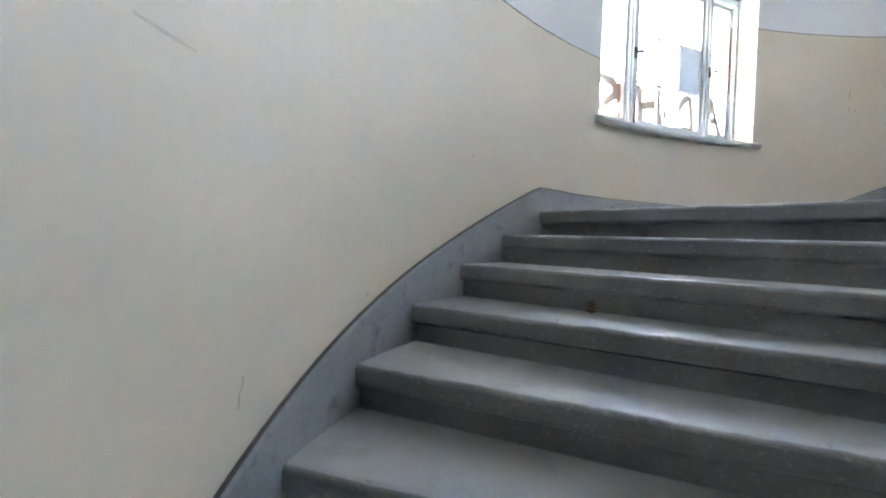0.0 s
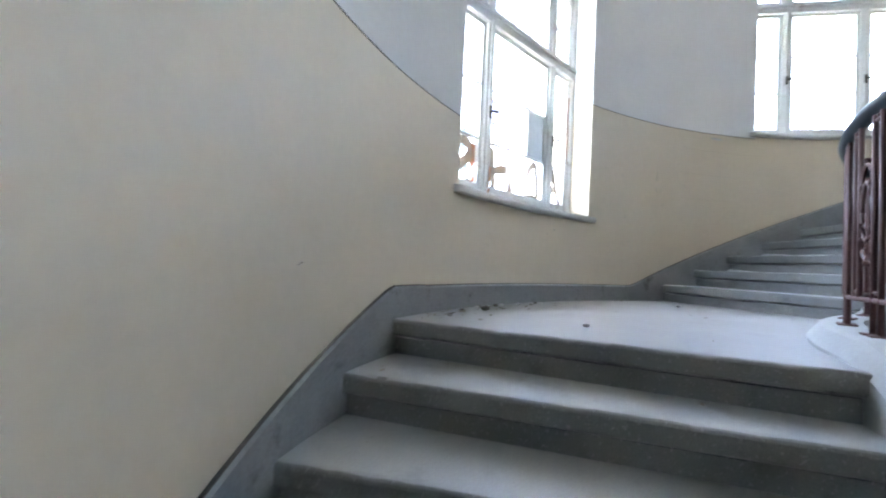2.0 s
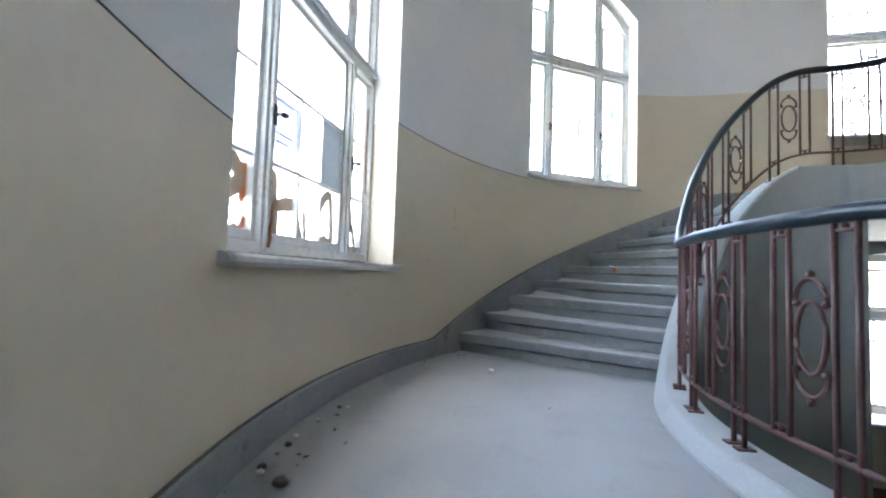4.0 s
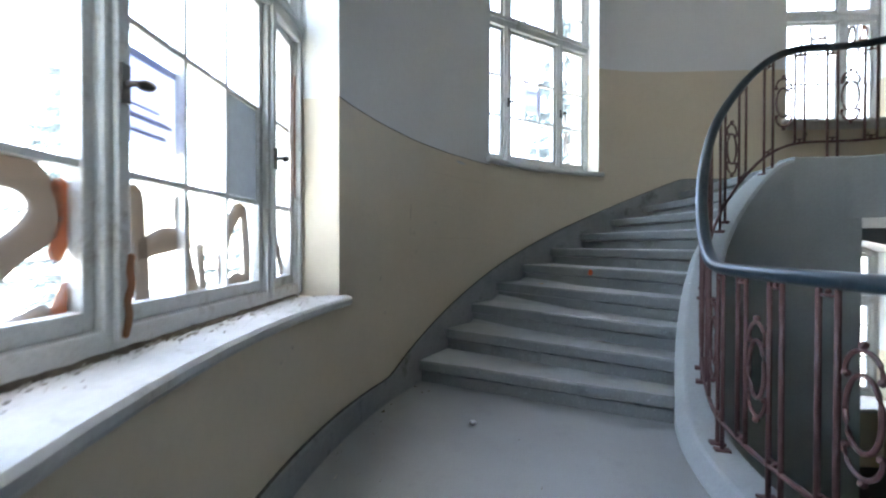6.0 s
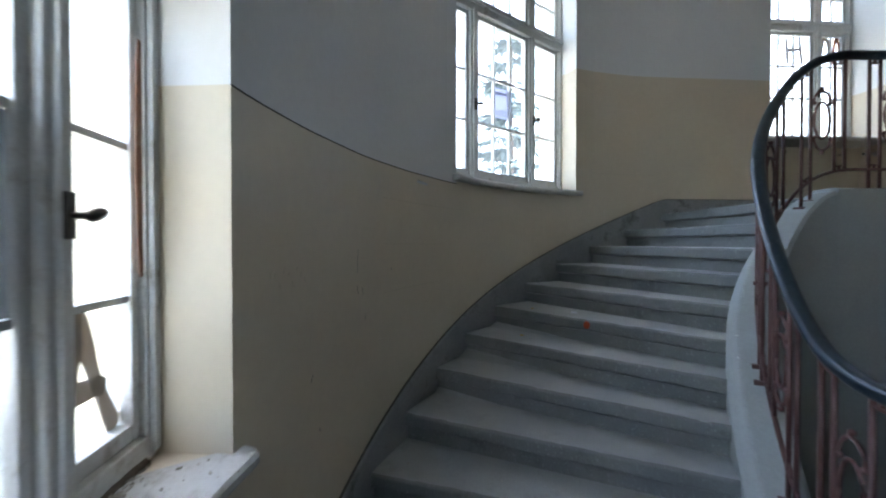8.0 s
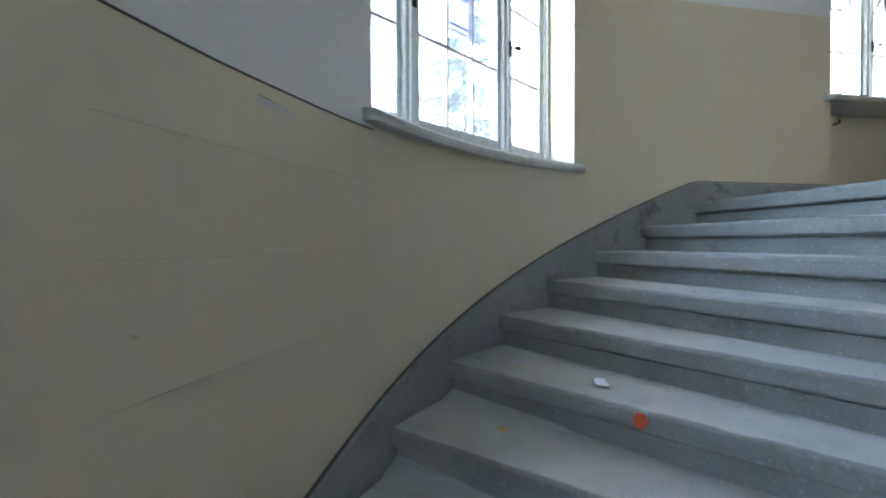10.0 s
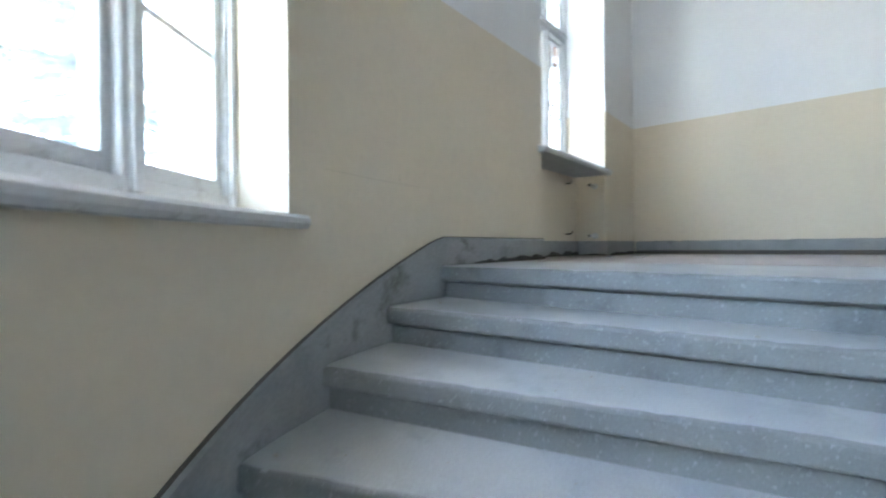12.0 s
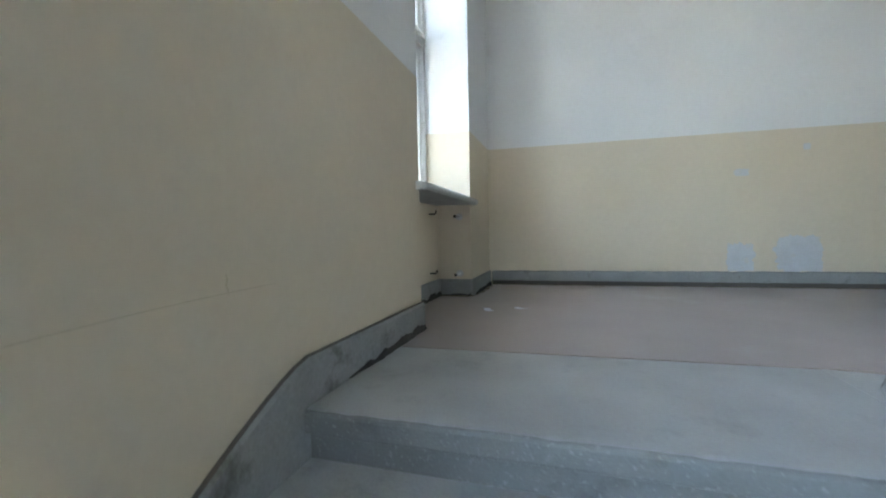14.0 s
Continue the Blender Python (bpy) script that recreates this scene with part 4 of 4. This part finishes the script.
rings = []
for i in range(61):
    x = (i / 60 - 0.5) * (w1 - 0.02)
    o = 0.012 + 0.014 * abs(noise.noise(Vector((x * 7, 1, 0)))) + 0.008 * noise.noise(Vector((x * 23, 4, 0)))
    h = 0.012 + 0.006 * noise.noise(Vector((x * 15, 8, 0)))
    rings.append([m1 @ Vector((x, -0.049, SILL1 + 0.003)), m1 @ Vector((x, -0.052 - o, SILL1 + 0.003)), m1 @ Vector((x, -0.052 - o * 0.3, SILL1 + 0.006 + h * 0.5)), m1 @ Vector((x, -0.049, SILL1 + 0.006 + h))])
sweep(bm, rings)
add1("grime", bm, M_DIRT, None, "dark grime packed along the frame's foot")
floor_bits, floor_dark = [], []
for i in range(90):
    s = random.uniform(S_A0 + 0.1, S_B1 - 0.05) if random.random() < 0.65 else random.uniform(-2.2, -0.6)
    d = 0.03 + abs(random.gauss(0, 0.12))
    x, y, _ = wall_point(s, d)
    (floor_bits if random.random() < 0.4 else floor_dark).append((x, y, 0.002))
for i in range(8):
    x, y, _ = wall_point(random.uniform(S_A0 + 0.3, S_B1 - 0.2), random.uniform(0.1, 1.6))
    floor_dark.append((x, y, 0.002))
chips("landing_flakes", floor_bits, 0.012, M_FLAKE, "pale plaster crumbs along the landing's wall")
chips("landing_grit", floor_dark, 0.010, M_DIRT, "dark grit along the landing's wall")
step_bits = []
for k in range(1, 10):
    for i in range(9):
        step_bits.append(tread_point(k, random.uniform(0.1, 0.9), random.choice((random.uniform(0.04, 0.3), random.uniform(0.1, 1.6)))))
for k in range(1, 8):
    for i in range(5):
        step_bits.append(tread_point(-k, random.uniform(0.1, 0.9), random.uniform(0.05, 1.6)))
chips("step_grit", step_bits, 0.008, M_FLAKE, "crumbs of plaster scattered on the steps")
hall_dirt = []
for i in range(260):
    x = random.uniform(0.2, 3.86)
    hall_dirt.append((x, HALL_BACK + 0.04 + abs(random.gauss(0, 0.018)), FLOOR_UP + 0.003))
for i in range(120):
    hall_dirt.append((XW + random.uniform(0.0, 0.27), C2Y - (W3[1] - S_STRAIGHT) + 0.03 + abs(random.gauss(0, 0.03)), FLOOR_UP + 0.003))
for i in range(60):
    hall_dirt.append((XW - 0.03 - abs(random.gauss(0, 0.015)), random.uniform(HALL_BACK + 0.04, C2Y - (W3[1] - S_STRAIGHT)), FLOOR_UP + 0.003))
chips("hall_dirt", hall_dirt, 0.012, M_DIRT, "dark grit gathered along the hall skirting")
hall_bits = []
for i in range(40):
    hall_bits.append((random.uniform(1.5, 3.85), random.choice((HALL_BACK + 0.06 + abs(random.gauss(0, 0.1)), random.uniform(-2.2, 0))), FLOOR_UP + 0.003))
chips("hall_grit", hall_bits, 0.010, M_FLAKE, "crumbs of plaster on the hall floor")

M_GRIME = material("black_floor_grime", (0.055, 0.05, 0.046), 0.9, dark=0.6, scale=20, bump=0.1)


# ragged black grime where floor and skirting meet in the upper hall
def grime_band(name, line, side, label):
    """A thin ragged crust along a line of floor points; side: the way it lies out from the skirting."""
    bm = bmesh.new()
    rings = []
    for a, b in zip(line, line[1:]):
        n = max(2, int(((b[0] - a[0]) ** 2 + (b[1] - a[1]) ** 2) ** 0.5 / 0.03))
        for i in range(n + 1):
            x, y = a[0] + (b[0] - a[0]) * i / n, a[1] + (b[1] - a[1]) * i / n
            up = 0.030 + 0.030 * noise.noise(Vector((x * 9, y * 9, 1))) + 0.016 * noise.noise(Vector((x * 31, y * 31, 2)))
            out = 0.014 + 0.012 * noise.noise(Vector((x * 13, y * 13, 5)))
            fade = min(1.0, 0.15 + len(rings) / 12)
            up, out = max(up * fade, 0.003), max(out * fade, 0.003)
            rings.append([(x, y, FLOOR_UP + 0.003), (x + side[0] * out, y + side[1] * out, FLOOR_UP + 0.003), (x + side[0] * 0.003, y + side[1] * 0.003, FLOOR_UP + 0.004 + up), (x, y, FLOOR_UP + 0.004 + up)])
    sweep(bm, rings)
    tagged(part(name, bm, M_GRIME), label, "dirt", kind="stuff")


y_a, y_b = C2Y - (W3[0] - S_STRAIGHT), C2Y - (W3[1] - S_STRAIGHT)
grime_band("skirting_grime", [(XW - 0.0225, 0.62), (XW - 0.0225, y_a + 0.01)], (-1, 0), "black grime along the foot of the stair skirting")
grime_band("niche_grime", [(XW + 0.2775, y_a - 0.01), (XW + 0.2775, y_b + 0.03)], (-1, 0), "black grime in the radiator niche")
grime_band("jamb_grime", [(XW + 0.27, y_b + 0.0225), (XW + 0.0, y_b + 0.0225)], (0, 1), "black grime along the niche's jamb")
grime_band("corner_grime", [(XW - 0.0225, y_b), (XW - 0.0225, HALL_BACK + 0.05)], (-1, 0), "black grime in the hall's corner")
M_PLASTER = material("white_plaster_lump", (0.68, 0.68, 0.67), 0.9, dark=0.8, scale=30, bump=0.2)


def lump(name, at, r, label, mat=None, cat="rubble"):
    bm = bmesh.new()
    bmesh.ops.create_icosphere(bm, subdivisions=2, radius=r)
    for v in bm.verts:
        v.co *= 1 + 0.35 * noise.noise(v.co * 1.4 / r + Vector(at))
        v.co.z *= 0.6
    lowest = min(v.co.z for v in bm.verts)
    bmesh.ops.translate(bm, vec=Vector(at) - Vector((0, 0, lowest)), verts=bm.verts)
    return tagged(part(name, bm, mat or M_PLASTER, smooth=True), label, cat)


lump("plaster_lump", (0.96, 3.405, 0.001), 0.022, "white crumb of plaster lying on the landing")
lump("plaster_lump", (-1.10, 3.158, 0.001), 0.016, "small white crumb of plaster on the landing")

M_RUBBLE = material("dark_mortar_crumb", (0.16, 0.145, 0.125), 0.9, dark=0.6, scale=40, bump=0.2)
for s, d, r, mat in ((-1.10, 0.20, 0.026, M_RUBBLE), (-1.02, 0.10, 0.015, M_PLASTER), (-0.98, 0.09, 0.017, M_RUBBLE), (-0.76, 0.10, 0.015, M_RUBBLE), (-0.66, 0.09, 0.013, M_PLASTER), (-0.44, 0.10, 0.012, M_PLASTER), (-0.22, 0.12, 0.013, M_RUBBLE), (-0.2, 0.16, 0.010, M_PLASTER), (-1.25, 0.12, 0.013, M_RUBBLE)):
    x, y, _ = wall_point(s, d)
    lump("mortar_crumb" if mat is M_RUBBLE else "plaster_crumb", (x, y, 0.001), r, "dark crumb of mortar by the landing's skirting" if mat is M_RUBBLE else "pale crumb of plaster by the landing's skirting", mat)


random.seed(23)
worn = []
for i in range(150):   # paint rubbed white along the stringer's arris
    s = S_TOP_IN - abs(random.gauss(0, 1.3))
    x, y, _ = wall_point(s, WIDTH + random.gauss(0.054, 0.006))
    worn.append((x, y, curb_top(s) - 0.0015))
chips("curb_chips", worn, 0.005, M_PLASTER, "white chips where the stringer's edge is worn")


def leaf(x, y, z, turn):
    """A dry curled leaf propped against a riser."""
    bm = bmesh.new()
    m = pose(x, y, z, 0, 0, turn)
    rings = []
    for i in range(7):
        k = i / 6
        w = 0.030 * math.sin(math.pi * (0.12 + 0.8 * k)) * (1.35 if i % 2 else 0.45)
        curl = 0.022 * math.sin(5 * k)
        rings.append([m @ Vector((-w, 0.02 * k + 0.012, 0.055 * k)), m @ Vector((0, 0.02 * k - curl, 0.048 * k + 0.004 + 0.01 * math.sin(9 * k))), m @ Vector((w, 0.02 * k + 0.010, 0.045 * k)), m @ Vector((0, 0.02 * k - curl + 0.003, 0.048 * k + 0.004 + 0.01 * math.sin(9 * k)))])
    sweep(bm, rings)
    tagged(part("dry_leaf", bm, material("dry_brown_leaf", (0.17, 0.105, 0.065), 0.85, dark=0.5, scale=40, bump=0.3), smooth=True), "curled dry brown leaf propped against a riser", "leaf")


lx, ly, lz = tread_point(-3, 0.93, 0.72)
leaf(lx, ly, -3 * H, 305)


def scrap(name, x, y, z, w, l, turn, mat, label):
    """A thin bent scrap lying on the floor."""
    bm = bmesh.new()
    m = pose(x, y, z, 0, 0, turn)
    sweep(bm, [[m @ Vector((-w / 2, k * l, h)), m @ Vector((w / 2 - 0.1 * w * abs(k), k * l, h + 0.002)), m @ Vector((w / 2 - 0.1 * w * abs(k), k * l, h + 0.004)), m @ Vector((-w / 2, k * l, h + 0.002))] for k, h in ((-0.5, 0.004), (-0.2, 0.0), (0.15, 0.001), (0.5, 0.008))])
    return tagged(part(name, bm, mat), label, "litter")


scrap("paper_scrap", 2.688, 2.34, 5 * H + 0.002, 0.045, 0.11, 70, M_PAPER, "torn pale paper scrap lying on a step")
scrap("paper_scrap", 3.404, -1.06, FLOOR_UP + 0.004, 0.05, 0.09, 60, M_PAPER, "white paper scrap on the hall floor")
scrap("paper_scrap", 3.62, -0.95, FLOOR_UP + 0.004, 0.05, 0.14, 20, M_PAPER, "pale scrap on the brown hall floor")
scrap("brown_scrap", 2.79, -2.45, FLOOR_UP + 0.004, 0.03, 0.1, 80, material("brown_scrap", (0.12, 0.08, 0.05), 0.8), "dark brown scrap by the hall skirting")

# paint spots on the steps
M_SPOT = material("orange_red_spray", (0.55, 0.10, 0.03), 0.7, dark=0.7, scale=40, bump=0.05)
M_SPOTY = material("yellow_paint_drip", (0.55, 0.36, 0.04), 0.7, bump=0.05)


def spot(k, u, d, z, r, mat, label, up=False):
    bm = bmesh.new()
    ends = nose_ends(k)
    side = (across(ends, WIDTH) - across(ends, 0.0)).normalized()
    t = Vector((side.y, -side.x, 0))
    if t.dot(across(nose_ends(k + 1), d) - across(ends, d)) < 0:
        t = -t
    x, y, _ = tread_point(k, u, d)
    c = Vector((x, y, z))
    v2 = t if up else Vector((0, 0, 1))
    lift = Vector((0, 0, 0.003)) if up else -t * 0.003
    k = 12
    rr = [r * (1 + 0.35 * noise.noise(Vector((math.cos(6.283 * i / k) * 2, math.sin(6.283 * i / k) * 2, d)))) for i in range(k)]
    hi = [bm.verts.new(c + lift + side * rr[i] * 0.95 * math.cos(6.283 * i / k) + v2 * rr[i] * math.sin(6.283 * i / k)) for i in range(k)]
    lo = [bm.verts.new(c - lift + side * rr[i] * math.cos(6.283 * i / k) + v2 * rr[i] * 1.05 * math.sin(6.283 * i / k)) for i in range(k)]
    bm.faces.new(hi)
    for i in range(k):
        bm.faces.new((lo[i], lo[(i + 1) % k], hi[(i + 1) % k], hi[i]))
    ob = part("paint_spot", bm, mat, stair, label)
    ob.matrix_parent_inverse = stair_inv


spot(5, 0.0, 0.90, 5 * H - 0.04, 0.026, M_SPOT, "orange-red paint spot on a step's nosing")
spot(5, 0.35, 0.33, 5 * H + 0.001, 0.012, M_SPOTY, "yellow paint drip on a step", True)
spot(4, 0.65, 0.40, 4 * H + 0.001, 0.016, M_SPOTY, "yellow paint drip on a step", True)


# ---- upper hall ----
M_PATCH = material("bluish_filler_patch", (0.53, 0.55, 0.565), 0.85, dark=0.86, scale=8, bump=0.15, stain=(0.57, 0.51, 0.39), stain_amount=0.8, stain_scale=7)


def wall_patch(x0, x1, z0, z1, label, seed):
    """A bare patch on the hall's back wall with a ragged outline."""
    bm = bmesh.new()
    k = 72
    hi, lo = [], []
    for i in range(k):
        a = 6.283 * i / k
        cx, cz = math.cos(a), math.sin(a)
        q = 1 / max(abs(cx), abs(cz)) ** 0.6
        g = 0.95 + 0.22 * noise.noise(Vector((cx * 2.2, cz * 2.2, seed))) + 0.14 * noise.noise(Vector((cx * 7, cz * 7, seed))) + 0.06 * noise.noise(Vector((cx * 20, cz * 20, seed)))
        px, pz = (x0 + x1) / 2 + (x1 - x0) / 2 * cx * q * g, (z0 + z1) / 2 + (z1 - z0) / 2 * cz * q * g
        hi.append(bm.verts.new((px, HALL_BACK + 0.003, pz)))
        lo.append(bm.verts.new((px, HALL_BACK - 0.002, pz)))
    bm.faces.new(hi)
    for i in range(k):
        bm.faces.new((lo[i], lo[(i + 1) % k], hi[(i + 1) % k], hi[i]))
    tagged(part("trim_wall_patch", bm, M_PATCH), label, "wall patch", kind="structure")


wall_patch(1.40, 1.64, 1.84, 2.12, "pale filler patch on the ochre wall", 1)
wall_patch(0.86, 1.25, 1.83, 2.19, "square bluish filler patch on the ochre wall", 2)
wall_patch(1.45, 1.58, 2.74, 2.81, "small pale patch on the ochre wall", 3)
wall_patch(0.97, 1.03, 2.95, 3.01, "small pale patch on the ochre wall", 4)


def pipe_stub(z, label):
    bm = bmesh.new()
    y0 = C2Y - (W3[1] - S_STRAIGHT) + 0.0
    tube(bm, [(XW + 0.1, y0 - 0.01, z), (XW + 0.1, y0 + 0.10, z), (XW + 0.1, y0 + 0.16, z - 0.002)], 0.014, 10)
    ob = tagged(part("pipe_stub", bm, M_SILL, smooth=True), label, "pipe")
    bm = bmesh.new()
    tube(bm, [(XW + 0.1, y0 + 0.001, z), (XW + 0.1, y0 + 0.014, z)], 0.03, 14)
    part("rosette", bm, M_SILL, ob)
    bm = bmesh.new()
    tube(bm, [(XW + 0.1, y0 + 0.158, z), (XW + 0.1, y0 + 0.172, z)], 0.012, 10)
    part("open_end", bm, M_IRONDARK, ob, "dark open pipe end")


def radiator_hook(y, z):
    """A rusty hook let into the niche's back wall."""
    bm = bmesh.new()
    x = XW + 0.299
    tube(bm, [(x, y, z), (x - 0.05, y, z), (x - 0.06, y, z + 0.012), (x - 0.062, y, z + 0.03)], 0.007, 8)
    tagged(part("radiator_hook", bm, M_IRONDARK, smooth=True), "rusty radiator hook in the niche wall", "hook")


yh = C2Y - (W3[0] - S_STRAIGHT)
radiator_hook(yh - 1.12, FLOOR_UP + 0.72)
radiator_hook(yh - 1.12, FLOOR_UP + 0.22)
radiator_hook(yh - 0.4, FLOOR_UP + 0.72)
pipe_stub(FLOOR_UP + 0.70, "capped heating pipe stub in the radiator niche")
pipe_stub(FLOOR_UP + 0.20, "capped heating pipe stub low in the radiator niche")
yn0, yn1 = C2Y - (W3[0] - S_STRAIGHT), C2Y - (W3[1] - S_STRAIGHT)
for nm, b in (("baseboard_niche", (XW + 0.278, XW + 0.299, yn1 + 0.002, yn0 - 0.002)), ("baseboard_jamb", (XW + 0.001, XW + 0.276, yn1 + 0.001, yn1 + 0.022)), ("baseboard_side", (XW - 0.022, XW - 0.001, HALL_BACK + 0.036, yn1 + 0.022))):
    bm = bmesh.new()
    box(bm, *b, FLOOR_UP - 0.01, FLOOR_UP + 0.15, bevel=0.004)
    tagged(part(nm, bm, M_SKIRT), "chipped grey stone skirting", "skirting", kind="structure")
bm = bmesh.new()
box(bm, XW - 0.001, XW + 0.31, yn1 - 0.0, yn0 + 0.0, FLOOR_UP - 0.06, FLOOR_UP + 0.001)
tagged(part("floor_niche", bm, M_LINO), "worn brown linoleum in the radiator niche", "floor", kind="structure")
# ---- marks on the dado ----
def wall_mark(s, z, ds, dz, r, mat, label):
    bm = bmesh.new()
    rings = []
    n = max(4, int(abs(ds) / 0.06))
    for i in range(n + 1):
        k = i / n
        w = r * (0.4 + 0.6 * math.sin(math.pi * (0.1 + 0.8 * k)))
        ring = []
        for a, b in ((0.0, -w), (0.0018, -w), (0.0018, w), (0.0, w)):
            x, y, _ = wall_point(s + ds * k + (b if abs(dz) > abs(ds) else 0) + 0.004 * math.sin(9 * k), a)
            ring.append((x, y, z + dz * k + (b if abs(ds) >= abs(dz) else 0)))
        rings.append(ring)
    sweep(bm, rings)
    tagged(part("trim_scratch", bm, mat), label, "scratch", kind="structure")


M_SCUFF = material("grey_scuff", (0.40, 0.365, 0.29), 0.8, dark=0.8, scale=30, bump=0)
random.seed(11)
for s, z, ds, dz, r in ((1.69, 1.24, 0.006, 0.12, 0.003), (1.685, 1.18, 0.016, -0.05, 0.0035), (1.74, 1.163, 0.017, -0.04, 0.003), (1.78, 1.02, -0.005, -0.03, 0.0025), (1.257, 0.85, -0.016, -0.03, 0.0035),
                        (2.078, 1.246, 0.01, -0.012, 0.004), (1.312, 0.608, 0.008, -0.02, 0.005), (3.80, 1.118, 0.0, -0.02, 0.006), (0.2, 0.62, 0.012, -0.012, 0.005), (0.1, 0.58, 0.006, -0.01, 0.004)):
    wall_mark(s, z, ds, dz, r, M_SCUFF, "thin grey scratch in the ochre paint")
M_FAINT = material("faint_pencil_line", (0.52, 0.46, 0.345), 0.8, dark=0.9, scale=30, bump=0)
for s, z, ds, dz, r in ((2.0, 1.654, 1.1, 0.0, 0.0016), (2.0, 1.39, 0.8, -0.005, 0.0012), (2.0, 1.11, 0.75, 0.01, 0.0012), (4.84, 2.107, 0.72, 0.005, 0.0014), (5.352, 2.158, 0.006, -0.054, 0.003), (-4.47, 0.136, 0.16, 0.005, 0.003)):
    wall_mark(s, z, ds, dz, r, M_FAINT, "faint brown line along the ochre paint")
for k in range(9):   # a rubbed-out scribble
    wall_mark(0.93 + 0.032 * k, 1.27 + 0.02 * math.sin(k * 2.3), 0.012, 0.03 * math.cos(k * 1.9), 0.003, M_FAINT, "rubbed-out grey scribble on the ochre paint")
for s, z, ds, dz, r in ((-3.437, -0.423, -0.014, -0.024, 0.002), (-4.121, -0.559, -0.02, -0.074, 0.0025), (-2.6, 0.25, 0.03, 0.01, 0.003)):
    wall_mark(s, z, ds, dz, r, M_SCUFF, "thin grey scratch in the ochre paint")
wall_mark(2.425, 1.80, 0.138, -0.004, 0.010, M_PATCH, "bluish chip where the ochre paint came off")
wall_mark(2.43, 1.813, 0.13, -0.012, 0.003, M_SCUFF, "dark edge of a paint chip")


# ---- outside ----
M_GROUND = material("pale_gravel_yard", (0.38, 0.38, 0.34), 0.95, dark=0.7, scale=0.4, fine=8, bump=0.3)
bm = bmesh.new()
box(bm, -600, 600, -600, 600, -3.4, -3.2)
tagged(part("ground", bm, M_GROUND), "pale gravel yard round the building", "ground", kind="structure")

M_BARK = material("spruce_bark", (0.09, 0.07, 0.055), 0.9, dark=0.5, scale=12, bump=0.4)
M_NEEDLE = material("blue_green_needles", (0.12, 0.175, 0.18), 0.8, dark=0.5, scale=6, fine=30, bump=0)


def spruce(x, y, hgt, seed):
    """A conifer: tapered trunk, whorls of drooping limbs set with many small needle sprays."""
    rnd = random.Random(seed)
    tree = tagged(thing("spruce_tree", (x, y, -3.2)), "tall blue-green spruce with drooping limbs outside the window", "tree", "trees outside")
    bm = bmesh.new()
    tube(bm, [(0.08 * math.sin(k * 2 + seed), 0.08 * math.cos(k * 3), hgt * k / 8) for k in range(9)], 0.2, 8)
    for v in bm.verts:
        k = 1 - 0.93 * max(0.0, v.co.z) / hgt
        v.co.x *= k
        v.co.y *= k
    part("trunk", bm, M_BARK, tree)
    limbs = bmesh.new()
    verts, faces = [], []
    z = hgt * 0.12
    while z < hgt * 0.97:
        reach = (1 - z / hgt) * hgt * 0.27 + 0.25
        for j in range(rnd.randint(5, 7)):
            a = rnd.uniform(0, 6.283)
            ln = reach * rnd.uniform(0.7, 1.1)
            pts = []
            for i in range(6):
                k = i / 5
                pts.append(Vector((math.cos(a) * ln * k, math.sin(a) * ln * k, z - ln * 0.22 * k + ln * 0.14 * k * k)))
            tube(limbs, pts, 0.018, 4)
            for i in range(int(24 + 32 * ln)):
                k = rnd.uniform(0.12, 1.0)
                i0 = min(int(k * 5), 4)
                p = pts[i0].lerp(pts[i0 + 1], k * 5 - i0)
                d = Vector((math.cos(a + rnd.uniform(-1.3, 1.3)), math.sin(a + rnd.uniform(-1.3, 1.3)), rnd.uniform(-0.9, 0.15))).normalized()
                side = d.cross(Vector((rnd.uniform(-1, 1), rnd.uniform(-1, 1), 1))).normalized()
                l2, w2_ = rnd.uniform(0.2, 0.45), rnd.uniform(0.03, 0.075)
                b = len(verts)
                verts += [p, p + d * l2 * 0.5 + side * w2_, p + d * l2, p + d * l2 * 0.5 - side * w2_]
                faces.append((b, b + 1, b + 2, b + 3))
        z += rnd.uniform(0.42, 0.62)
    part("limbs", limbs, M_BARK, tree)
    me = bpy.data.meshes.new("needles")
    me.from_pydata(verts, [], faces)
    me.materials.append(M_NEEDLE)
    ob = new("crown", me)
    ob.parent = tree


spruce(12.5, 0.5, 11.5, 3)
spruce(17.5, 12.5, 12, 4)
spruce(22.0, -5.5, 13, 5)
spruce(11.0, 15.5, 10, 7)
